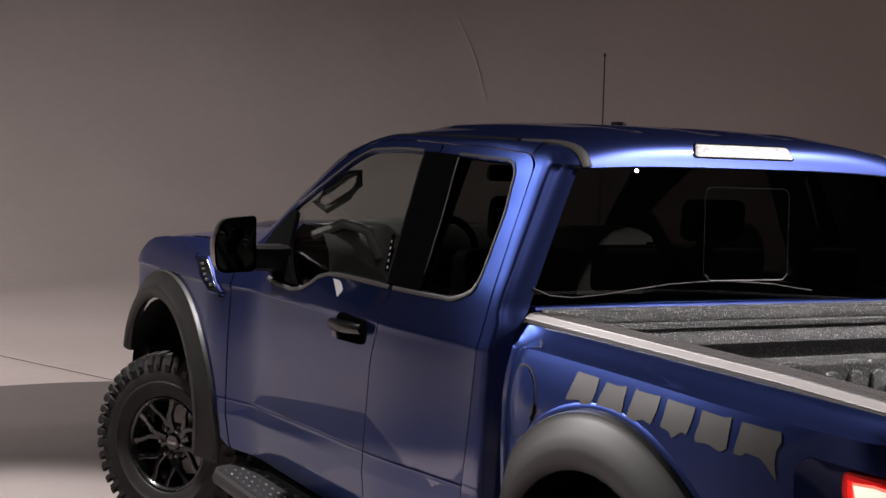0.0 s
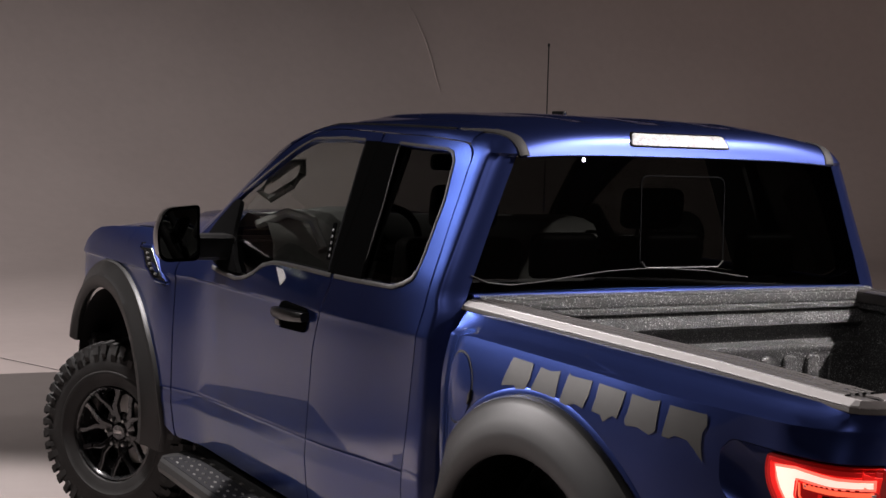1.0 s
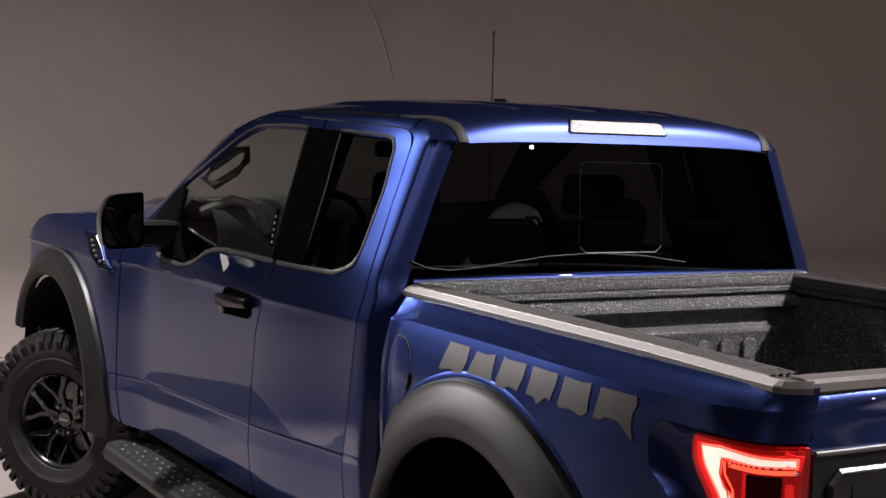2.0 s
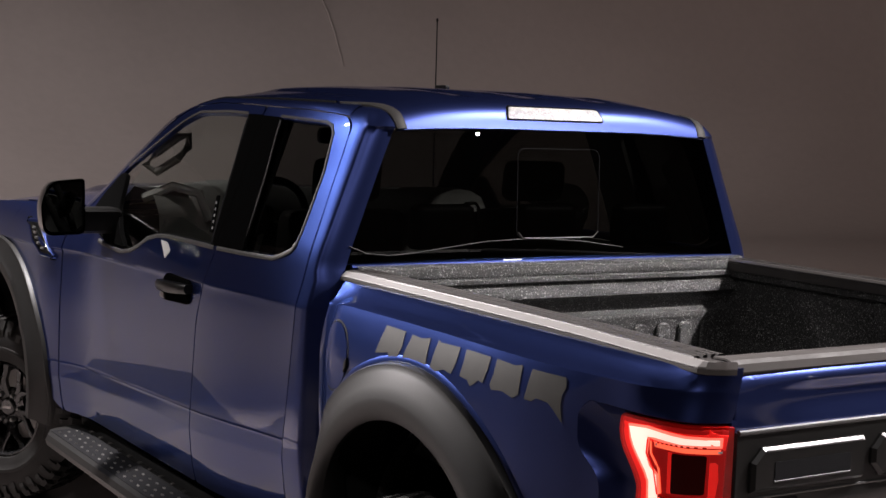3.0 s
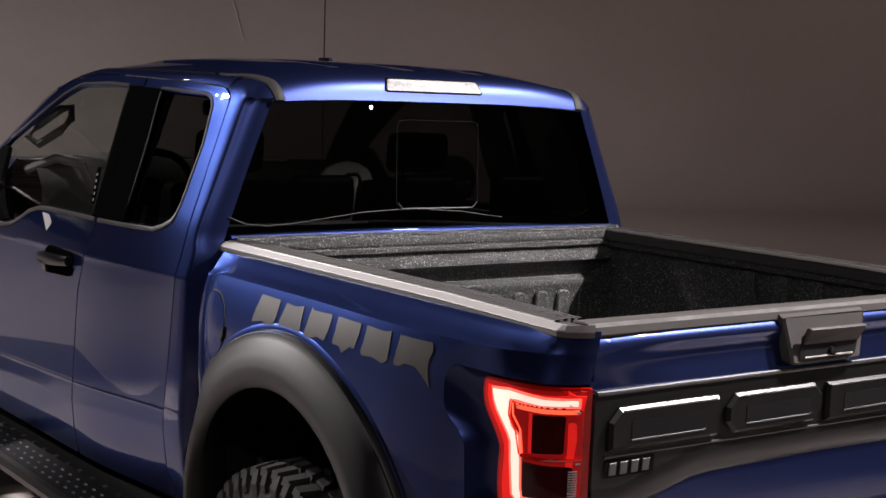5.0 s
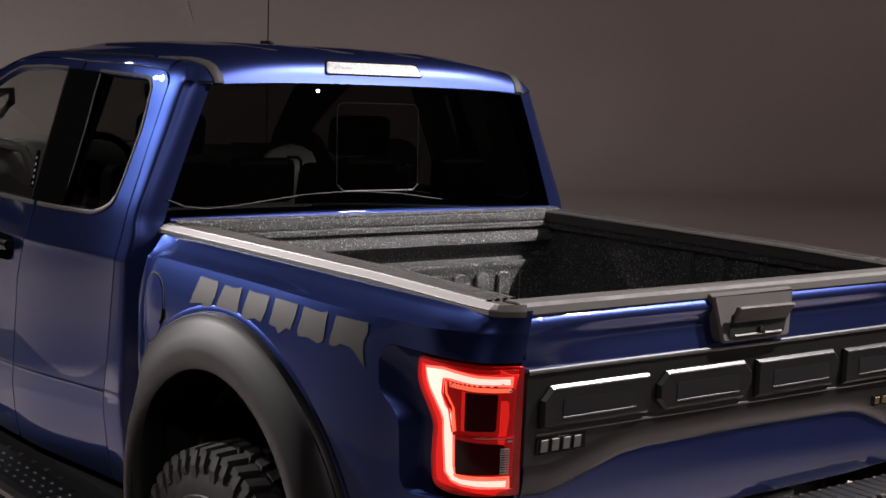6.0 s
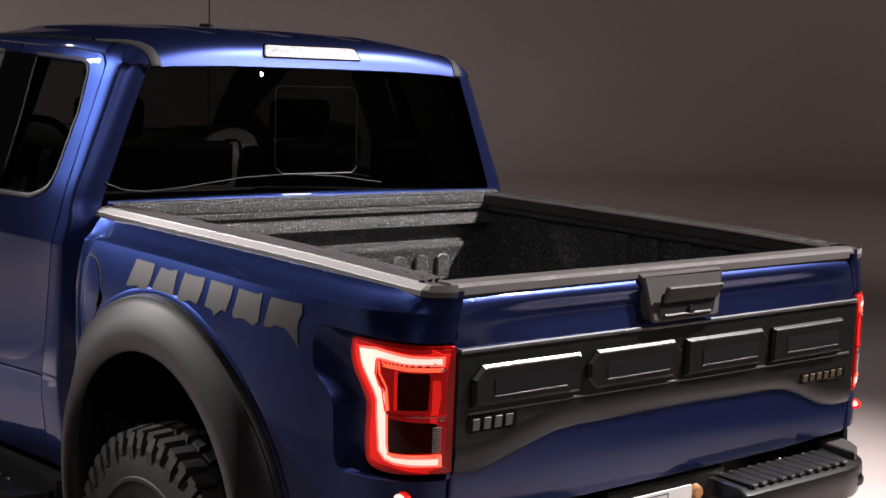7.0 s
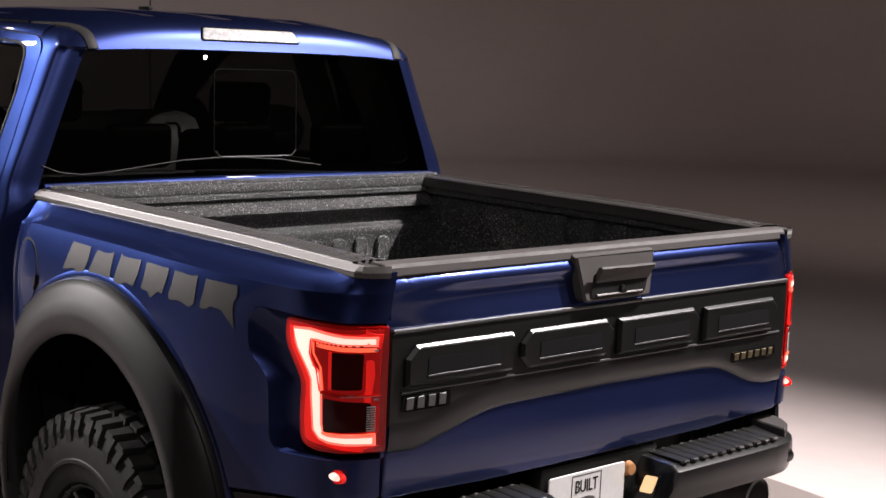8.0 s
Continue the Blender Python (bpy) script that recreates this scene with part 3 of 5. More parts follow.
# handles: a recessed cup, a strap, and the lock plate
def handle_strap():
    bm = bmesh.new()
    rows = []
    for k in range(13):
        t = k / 12
        y = 1.755 - 0.275 * t
        z = 1.236 + 0.012 * t
        lift = 0.022 + 0.020 * math.sin(math.pi * t) ** 0.6
        h = 0.017 + 0.004 * math.sin(math.pi * t)
        x = -cab_half(y, z) - lift
        rows.append([(x + 0.016 * (math.cos(a) < -0.2) + 0.012 * -math.cos(a), y, z + h * math.sin(a)) for a in (math.tau * i / 10 for i in range(10))])
    net(rows, bm, closed=True)
    bm.faces.new(bm.verts[:10])
    bm.faces.new(bm.verts[-10:])
    bmesh.ops.recalc_face_normals(bm, faces=bm.faces[:])
    return bm


pair("handle_cup", lambda: prism(rounded([(1.74, 1.180), (1.50, 1.190), (1.485, 1.276), (1.70, 1.282), (1.735, 1.262)], 0.022, 4), 0.007, lambda u, v, d: Vector((-cab_half(u, v) - d, u, v)), 0.004), PILLAR, doors, "gloss black handle cup")
pair("handle_strap", handle_strap, BLACK, doors, "black pull handle")
pair("lock_cap", lambda: prism(rounded([(1.745, 1.190), (1.70, 1.188), (1.70, 1.212), (1.745, 1.214)], 0.008, 3), 0.016, lambda u, v, d: Vector((-cab_half(u, v) - d, u, v)), 0.003), CHROME, doors)

# front wing with its arch, vent and sill post
wing_arch = arch(3.62, 0.60, 0.56, 1.20, 26, -0.25, math.pi + 0.25)
wing = [(2.825, 0.553), (2.825, 1.02), (2.81, 1.30), (2.74, 1.425), (2.90, 1.435), (3.4, 1.418), (3.80, 1.392), (3.95, 1.375), (4.05, 1.345), (4.14, 1.29), (4.20, 1.22), (4.27, 1.11), (4.33, 0.98), (4.345, 0.86)] + wing_arch[6:-2]
wings = both("front_wing", [wing], cab_side(), PAINT, truck, cuts=CREASE_CUTS)
vent_loop = rounded([(3.21, 1.357), (3.03, 1.367), (2.85, 1.205), (2.965, 1.211), (3.075, 1.268)], 0.012, 3)
pair("vent_surround", lambda: prism(vent_loop, 0.010, lambda u, v, d: Vector((-cab_half(u, v) - d, u, v)), 0.006), PAINT, wings)
pair("vent_insert", lambda: prism(shrink(vent_loop, 0.016), 0.014, lambda u, v, d: Vector((-cab_half(u, v) - d, u, v)), 0.002), GLOSS_BLACK, wings, "gloss black vent insert")
for k in range(5):
    t = 0.12 + 0.19 * k
    y, z = 3.10 - 0.17 * t, 1.338 - 0.105 * t
    pair("vent_slat", lambda: block(-cab_half(y, z) - 0.018, -cab_half(y, z) - 0.008, y - 0.012, y + 0.014, z - 0.006, z + 0.004, 0.002), CHROME, wings)


# wheel flares: a broad dished band round each arch
def flare(cy, centre_z, body, reach, r_out, r_in, first, squash=1.0):
    bm = bmesh.new()
    rows = []
    n = 44
    for k in range(n + 1):
        t = k / n
        a = first + (math.pi + 0.30 - first) * t
        legs = smoothstep(0.55, -0.35, math.sin(a))
        row = []
        for r, out in ((r_out, -0.004), (r_out - 0.001, 0.012), (r_out - 0.005, 0.019), (r_out - 0.012, 0.020), (r_out - 0.022, 0.46), (r_out - 0.060, 0.74), (r_in + 0.060, 0.97), (r_in + 0.046, 1.0), (r_in + 0.030, 0.98), (r_in + 0.005, 0.86), (r_in, 0.78), (r_in + 0.004, 0.40), (r_in + 0.03, 0.0)):
            rr = r
            y = cy + rr * squash * math.cos(a)
            z = centre_z + rr * math.sin(a) 
            base = body(cy + (r_out + 0.01) * squash * math.cos(a), min(1.25, max(0.55, centre_z + r_out * math.sin(a))))
            x = base + (out if abs(out) < 0.03 else out * max(0.03, reach - base)) - 0.012 * legs * (out >= 0.4)
            row.append((-x, y, z))
        rows.append(row)
    net(rows, bm)
    bmesh.ops.recalc_face_normals(bm, faces=bm.faces[:])
    return bm


pair("front_flare", lambda: flare(3.62, 0.64, cab_half, 1.130, 0.602, 0.468, 0.30, 1.21), CHARCOAL, truck, "satin charcoal plastic wheel flare")
pair("rear_flare", lambda: flare(-0.02, 0.640, bed_half, 1.046, 0.600, 0.448, -0.30), CHARCOAL, truck, "satin charcoal plastic wheel flare")

# painted lip that rolls out round the rear flare
def arch_lip():
    rows = []
    for k in range(49):
        a = 0.10 + (math.pi - 0.02) * k / 48
        row = []
        for r, out in ((0.621, -0.002), (0.617, 0.0005), (0.612, 0.002), (0.607, 0.003), (0.603, 0.003), (0.599, 0.000)):
            y, z = -0.02 + r * math.cos(a), 0.640 + r * math.sin(a)
            row.append((-bed_half(y, min(z, 1.28)) - out, y, z))
        rows.append(row)
    bm = net(rows)
    bmesh.ops.recalc_face_normals(bm, faces=bm.faces[:])
    return bm


# bed sides
lamp_loop = rounded([(-0.780, 1.262), (-0.984, 1.260), (-0.984, 0.967), (-0.880, 0.962), (-0.836, 0.974), (-0.828, 1.038), (-0.833, 1.112), (-0.821, 1.137), (-0.784, 1.191), (-0.775, 1.223)], [0.012, 0.003, 0.003, 0.02, 0.02, 0.03, 0.02, 0.02, 0.02, 0.015], 3)
POCKET = rounded([(-0.694, 1.282), (-0.666, 1.250), (-0.668, 1.165), (-0.732, 1.108), (-0.740, 0.960), (-0.764, 0.938), (-0.984, 0.950), (-0.984, 1.275)], [0.015, 0.02, 0.03, 0.03, 0.03, 0.02, 0, 0], 4)
rear_arch = arch(-0.02, 0.62, 0.555, 1.0, 26, -0.3, math.pi + 0.3)
side_loop = [(0.628, 1.46), (0.628, 0.50), (0.55, 0.48)] + [p for p in rear_arch if p[1] > 0.50] + [(-0.585, 0.812), (-0.984, 0.858), (-0.984, 1.46)]
bed_sides = both("bed_side", [side_loop, POCKET], bed_side(), PAINT, truck, step=0.02, cuts=[((0.0, 1.34 + d, 0.0), (0.0, 1.0, 0.0)) for d in (-0.006, 0.0, 0.005)])


def pocket_wall():
    """The dished recess between bed side and tail lamp."""
    rim_pts, rows = POCKET[:-8], []
    n = len(lamp_loop)
    cy, cz = -0.86, 1.09
    inner = [min(lamp_loop, key=lambda q: abs(math.atan2(q[1] - cz, q[0] - cy) - math.atan2(p[1] - cz, p[0] - cy))) for p in POCKET]
    rows.append([Vector((-bed_half(y, z), y, z)) for y, z in POCKET])
    for t, dip in ((0.25, 0.022), (0.6, 0.030), (1.0, 0.030)):
        row = []
        for (y, z), q in zip(POCKET, inner):
            yy, zz = y + (q[0] - y) * t, z + (q[1] - z) * t
            row.append(Vector((-bed_half(yy, zz) + dip, yy, zz)))
        rows.append(row)
    bm = net(rows, closed=True)
    bmesh.ops.recalc_face_normals(bm, faces=bm.faces[:])
    if sum(f.normal.x for f in bm.faces) > 0:
        bmesh.ops.reverse_faces(bm, faces=bm.faces[:])
    return bm


pair("lamp_pocket", pocket_wall, PAINT, bed_sides)
pair("arch_lip", arch_lip, PAINT, bed_sides)


def lamp_at(lift):
    """The lamp's bent face, lifted outwards."""
    def f(u, v):
        lean = (corner_cap(u + 0.004) - corner_cap(u - 0.004)) / 0.008
        out = Vector((-1, -lean, 0)).normalized()
        return Vector((-corner_cap(u) + 0.012, u, v)) + out * lift
    return f


LAMP_OUT = (-0.7, -0.7, 0)
lamps = both("tail_lamp", [lamp_loop], lamp_at(0.004), RED_LENS, truck, LAMP_OUT, label="glowing red tail lamp with a bright C-shaped light guide", step=0.02, rim=0.03, angle=50)


def lamp_layer(name, loop, lift, mat, label="", rim=0.002):
    made = both(name, [loop], lamp_at(lift), mat, None, LAMP_OUT, label=label, step=0.02, rim=rim, lip=0.0008, angle=50)
    for ob, lamp in zip(made, lamps):
        ob.parent = lamp


def lamp_wire(name, path, lift, radius, mat):
    put = lamp_at(lift)
    pair(name, lambda: tube([put(u, v) for u, v in dense(path, 0.012)], radius, 6), mat, lamps)


lamp_layer("outer_glow", shrink(lamp_loop, 0.007), 0.0055, RED_DIM, "dim red glowing lens band")
lamp_layer("inner_glow", shrink(lamp_loop, 0.017), 0.007, RED_GLOW, "red glowing lens band")
well = rounded([(-0.862, 1.216), (-0.979, 1.216), (-0.979, 1.008), (-0.902, 1.008), (-0.893, 1.03), (-0.890, 1.094), (-0.885, 1.142), (-0.868, 1.162), (-0.856, 1.19)], 0.006, 2)
lamp_layer("inner_well", well, 0.0085, RED_DIM, "deep red inner lens")
guide = [(-0.803, 1.240), (-0.852, 1.244), (-0.903, 1.239), (-0.940, 1.236), (-0.976, 1.235), (-0.976, 1.220), (-0.929, 1.219), (-0.873, 1.224), (-0.855, 1.224), (-0.852, 1.188), (-0.863, 1.163), (-0.881, 1.146), (-0.887, 1.094), (-0.890, 1.029), (-0.897, 1.006), (-0.911, 1.003), (-0.942, 1.004), (-0.976, 1.005), (-0.976, 0.988), (-0.947, 0.988), (-0.912, 0.989), (-0.886, 0.995), (-0.870, 1.012), (-0.862, 1.090), (-0.860, 1.129), (-0.851, 1.148), (-0.818, 1.195), (-0.809, 1.214)]
lamp_layer("guide_halo", [(u - 0.005 * smoothstep(-0.93, -0.88, u), v) for u, v in shrink(guide, -0.0035)], 0.0092, PINK_GLOW, "soft pinkish-red rim of the light guide")
lamp_layer("light_guide", [(u - 0.005 * smoothstep(-0.93, -0.88, u), v) for u, v in shrink(guide, 0.0022)], 0.0098, HOT_GLOW, "bright pinkish-white light guide")
lamp_layer("upper_bar", [(-0.876, 1.217), (-0.930, 1.213), (-0.976, 1.213), (-0.976, 1.204), (-0.930, 1.204), (-0.878, 1.207)], 0.0100, ORANGE_GLOW, "orange-red glowing bar")
lamp_wire("inner_line", [(-0.868, 1.217), (-0.870, 1.191), (-0.890, 1.161), (-0.897, 1.109)], 0.010, 0.0022, ORANGE_GLOW)
lamp_wire("inner_line", [(-0.860, 1.220), (-0.858, 1.190), (-0.878, 1.156), (-0.889, 1.105)], 0.010, 0.0018, RED_GLOW)
lamp_layer("dark_window", rounded([(-0.916, 1.199), (-0.965, 1.200), (-0.964, 1.116), (-0.917, 1.113)], 0.004, 2), 0.0100, DARK_LENS, "smoked red window")
lamp_layer("dark_window", rounded([(-0.899, 1.090), (-0.973, 1.086), (-0.973, 1.018), (-0.901, 1.012)], 0.004, 2), 0.0100, DARK_LENS, "smoked red window")
lamp_layer("side_bar", [(-0.909, 1.200), (-0.9155, 1.200), (-0.9165, 1.112), (-0.910, 1.112)], 0.0103, RED_GLOW)
lamp_layer("side_bar", [(-0.9660, 1.199), (-0.9678, 1.199), (-0.9678, 1.112), (-0.9660, 1.112)], 0.0103, RED_DIM)
lamp_wire("middle_bar", [(-0.893, 1.104), (-0.930, 1.101), (-0.979, 1.103)], 0.011, 0.0035, RED_LENS)
lamp_wire("lower_line", [(-0.898, 1.009), (-0.935, 1.010), (-0.977, 1.012)], 0.0105, 0.0022, ORANGE_GLOW)
for k in range(11):
    z = 1.020 + 0.0055 * k
    lamp_layer("prism_bar", [(-0.9695, z), (-0.9765, z), (-0.9765, z + 0.0026), (-0.9695, z + 0.0026)], 0.0112, WHITE_LENS, rim=0.001)
for k in range(9):
    u = -0.884 - 0.0095 * k
    lamp_layer("lens_dot", [(u, 1.2185), (u - 0.004, 1.2182), (u - 0.004, 1.2150), (u, 1.2153)], 0.0105, RED_LENS, rim=0.001)
for u, v in ((-0.881, 1.211), (-0.974, 1.206), (-0.898, 1.098), (-0.975, 1.092)):
    lamp_layer("lens_pip", [(u, v), (u - 0.003, v), (u - 0.003, v + 0.004), (u, v + 0.004)], 0.0125, WHITE_LENS, rim=0.001)
markers = pair("side_marker", lambda: lathe([(0.0, 0.012), (0.010, 0.011), (0.016, 0.006), (0.018, 0.0)], 16, lambda r, a, t: Vector((-corner_cap(-0.935) + 0.004 - a, -0.935 + 1.25 * r * math.cos(t), 0.911 + 0.6 * r * math.sin(t)))), HOT_GLOW, truck, "small glowing red marker lamp")
pair("marker_rim", lambda: lathe([(0.018, 0.005), (0.026, 0.004), (0.028, -0.004)], 16, lambda r, a, t: Vector((-corner_cap(-0.935) + 0.004 - a, -0.935 + 1.25 * r * math.cos(t), 0.911 + 0.6 * r * math.sin(t)))), RED_GLOW, markers)

# fuel flap with a round seam
pair("fuel_flap", lambda: lathe([(0.0, 0.0035), (0.6, 0.0035), (0.97, 0.003), (1.0, -0.004)], 40, lambda r, a, t: Vector((-bed_half(0.405 + 0.083 * r * math.cos(t), 1.195 + 0.098 * r * math.sin(t)) - a, 0.405 + 0.083 * r * math.cos(t), 1.195 + 0.098 * r * math.sin(t)))), PAINT, bed_sides)
pair("fuel_flap_gap", lambda: lathe([(0.975, 0.0008), (1.0, 0.0015), (1.03, 0.0008)], 40, lambda r, a, t: Vector((-bed_half(0.405 + 0.085 * r * math.cos(t), 1.195 + 0.1 * r * math.sin(t)) - a, 0.405 + 0.085 * r * math.cos(t), 1.195 + 0.1 * r * math.sin(t)))), DARK, bed_sides)
pair("flap_latch", lambda: prism(rounded([(0.335, 1.155), (0.318, 1.175), (0.318, 1.205), (0.332, 1.19)], 0.006, 2), 0.005, lambda u, v, d: Vector((-bed_half(u, v) - d, u, v)), 0.002), BLACK, bed_sides)

# decal: a row of torn, slanted blocks
TORN = [
    [(0.04, 1.0), (0.94, 0.98), (0.98, 0.46), (0.90, 0.10), (0.84, -0.02), (0.80, -0.30), (0.56, -0.22), (0.44, 0.10), (0.12, 0.02), (-0.14, -0.04)],
    [(0.10, 0.94), (0.52, 0.90), (0.88, 1.0), (0.92, 0.56), (1.00, 0.02), (0.78, -0.06), (0.60, 0.14), (0.18, 0.02), (-0.06, 0.10)],
    [(0.06, 1.04), (0.16, 0.96), (0.96, 1.0), (0.98, 0.52), (0.90, 0.08), (0.58, 0.14), (0.28, 0.0), (0.10, -0.20), (0.0, 0.06), (0.02, 0.52)],
    [(0.04, 1.0), (0.98, 1.0), (1.00, 0.60), (0.94, 0.12), (0.78, 0.16), (0.52, -0.12), (0.38, 0.06), (0.06, 0.10), (0.08, 0.56)],
    [(0.04, 1.0), (0.70, 0.97), (0.92, 1.04), (1.0, 0.10), (0.84, -0.06), (0.46, 0.06), (0.10, 0.0), (0.02, 0.14), (0.06, 0.52)],
    [(0.06, 1.0), (1.06, 1.0), (1.12, 0.70), (1.04, 0.44), (1.06, 0.10), (1.18, -0.44), (0.90, -0.10), (0.70, 0.10), (0.36, 0.14), (0.24, 0.0), (0.02, 0.02)],
]
for k, loop in enumerate(TORN):
    y0, w = 0.158 - 0.131 * k, 0.124
    laid = [[(y0 - (u + 0.10 * v) * w * 0.90, 1.244 + 0.076 * v) for u, v in loop]]
    for side in (0, 1):
        skin("decal_block", laid, bed_side(-0.0014), DECAL, bed_sides[side], (-1, 0, 0), "bronze-grey torn decal shape", 0.02, 0.0, mirror=bool(side))

# ---- roof and cab back ----
roof_half = curve((0.688, 0.640), (0.70, 0.644), (0.74, 0.652), (0.80, 0.660), (0.86, 0.672), (0.95, 0.686), (1.1, 0.703), (1.8, 0.716), (2.05, 0.738), (2.16, 0.79))
roof_mid = curve((0.688, 1.852), (0.695, 1.870), (0.705, 1.896), (0.72, 1.920), (0.75, 1.938), (0.85, 1.956), (1.1, 1.970), (1.5, 1.978), (1.8, 1.972), (2.05, 1.940), (2.16, 1.915))
roof_rim = curve((0.688, 1.838), (0.694, 1.852), (0.708, 1.872), (0.735, 1.892), (0.78, 1.904), (0.85, 1.911), (0.95, 1.914), (1.1, 1.917), (1.5, 1.921), (1.8, 1.920), (2.05, 1.886), (2.16, 1.842))


def roof_at(y, s):
    """s runs from -1 to 1 across the roof."""
    x = roof_half(y) * s
    k = (1 - abs(s) ** 3.6)
    z = roof_rim(y) + (roof_mid(y) - roof_rim(y)) * k
    run = smoothstep(0.80, 1.0, y) * (1 - smoothstep(1.8, 2.0, y))
    for rib in (-0.62, -0.22, 0.22, 0.62):
        z += 0.009 * run * smoothstep(0.16, 0.10, abs(s - rib))
    return Vector((x, y, z))


ys = [0.688, 0.690, 0.693, 0.697, 0.701, 0.707, 0.714, 0.724, 0.738, 0.755, 0.78, 0.81, 0.85] + [0.85 + 0.06 * k for k in range(1, 20)] + [2.03, 2.08, 2.12, 2.16]
ss = [-1, -0.995, -0.985, -0.97, -0.945, -0.91] + [-0.87 + 0.0435 * k for k in range(41)] + [0.91, 0.945, 0.97, 0.985, 0.995, 1]
roof = part("roof", thicken(net([[roof_at(y, s) for s in ss] for y in ys]), 0.012), PAINT, truck, angle=60)


for side in (-1, 1):
    # thin strip along the roof's side joint, widening into the dull end cap
    for name, mat, y_list, wide in (("gutter_strip", INK, [2.05 - 0.05 * k for k in range(22)], lambda y: 0.005), ("gutter_end_cap", END_CAP, [0.98, 0.95, 0.92, 0.89, 0.86, 0.83, 0.80, 0.775, 0.755, 0.738, 0.724, 0.712, 0.703, 0.697, 0.692, 0.689], lambda y: 0.005 + 0.027 * smoothstep(0.97, 0.80, y))):
        rows = []
        for i, y in enumerate(y_list):
            p, q = roof_at(y, 1.0), roof_at(y, 1.0 - wide(y) / roof_half(y))
            fwd = roof_at(y + 0.004, 0.99) - roof_at(y, 0.99)
            up = Vector((0, -fwd.z, fwd.y)).normalized() * 0.005
            p, q = Vector((p.x + 0.004, p.y, p.z)), Vector(q)
            ring = [p - up * 2, p + up * 0.6, p.lerp(q, 0.25) + up * 1.3, p.lerp(q, 0.75) + up * 1.2, q + up * 0.5, q - up * 2]
            rows.append([(side * v.x, v.y, v.z) for v in ring])
        bm = net(rows)
        bmesh.ops.recalc_face_normals(bm, faces=bm.faces[:])
        part(name, bm, mat, roof, "dull grey gutter end cap" if mat is END_CAP else "", angle=50)

# cab corner posts, from rear door seam round to the rear glass
seam_y = curve((0.47, 0.835), (0.60, 0.833), (0.84, 0.823), (0.987, 0.804), (1.245, 0.776), (1.396, 0.763), (1.659, 0.792), (1.80, 0.805), (1.838, 0.810), (1.862, 0.836), (1.874, 0.862))
glass_x = curve((1.30, 0.845), (1.42, 0.808), (1.60, 0.742), (1.75, 0.684), (1.838, 0.648), (1.90, 0.622))
cap_y = curve((1.838, 0.690), (1.852, 0.694), (1.872, 0.708), (1.892, 0.735), (1.904, 0.78), (1.909, 0.85))


def glass_y(x, z):
    return 0.683 + 0.040 * (z - 1.42) + 0.006 * (x / 0.8) ** 2


def corner_post():
    rows = []
    zs = [0.553, 0.60, 0.65, 0.75] + [crease(0.7) + d for d in (-0.06, -0.02, -0.001, 0.005, 0.010, 0.03, 0.06)] + [0.98, 1.08, 1.18, 1.25, 1.276, 1.283, 1.289, 1.30, 1.33, 1.37] + [1.40 + 0.035 * k for k in range(13)] + [1.838, 1.848, 1.858, 1.868, 1.878, 1.887, 1.895, 1.902, 1.907]
    for z in zs:
        ys_ = min(seam_y(z), 0.866) - 0.001
        p0 = Vector((-cab_half(ys_, z), ys_))
        if z > 1.874:
            k = (z - 1.874) / 0.036
            p0.x = -(cab_half(0.866, 1.874) * (1 - k) + (roof_half(0.866) + 0.002) * k + 0.004 * 4 * k * (1 - k))
        if z < 1.38:
            p3 = Vector((-0.80, 0.668))
        elif z > 1.838:
            p3 = Vector((-(roof_half(cap_y(z)) + 0.002), cap_y(z)))
        else:
            xg = glass_x(z)
            p3 = Vector((-xg, glass_y(xg, z)))
        size = min(1.0, (p0 - p3).length / 0.18)
        run = 0.50 * max(0.0, p0.y - p3.y)
        edge = p0 + Vector((0.10 * run, -run))
        turn = edge + Vector((0.004, -0.30 * run))
        start = turn.lerp(p3, 0.12)
        chord = p3 - start
        swell = start.lerp(p3, 0.5) + Vector((chord.y, -chord.x)).normalized() * 0.016 * size
        line = [p0, p0.lerp(edge, 0.5), edge]
        for k in range(1, 6):
            t = k / 5
            line.append(edge * (1 - t) ** 2 + turn * 2 * t * (1 - t) + start * t * t)
        for k in range(1, 9):
            t = k / 8
            line.append(start * (1 - t) ** 2 + swell * 2 * t * (1 - t) + p3 * t * t)
        row = [Vector((p0.x + 0.02, p0.y + 0.001, z))] + [Vector((q.x, q.y, z)) for q in line]
        row.append(Vector((p3.x, p3.y + 0.02, z)))
        rows.append(row)
    bm = net(rows)
    bmesh.ops.recalc_face_normals(bm, faces=bm.faces[:])
    if sum(f.normal.x for f in bm.faces) > 0:
        bmesh.ops.reverse_faces(bm, faces=bm.faces[:])
    return bm


pair("corner_post", corner_post, PAINT, truck)
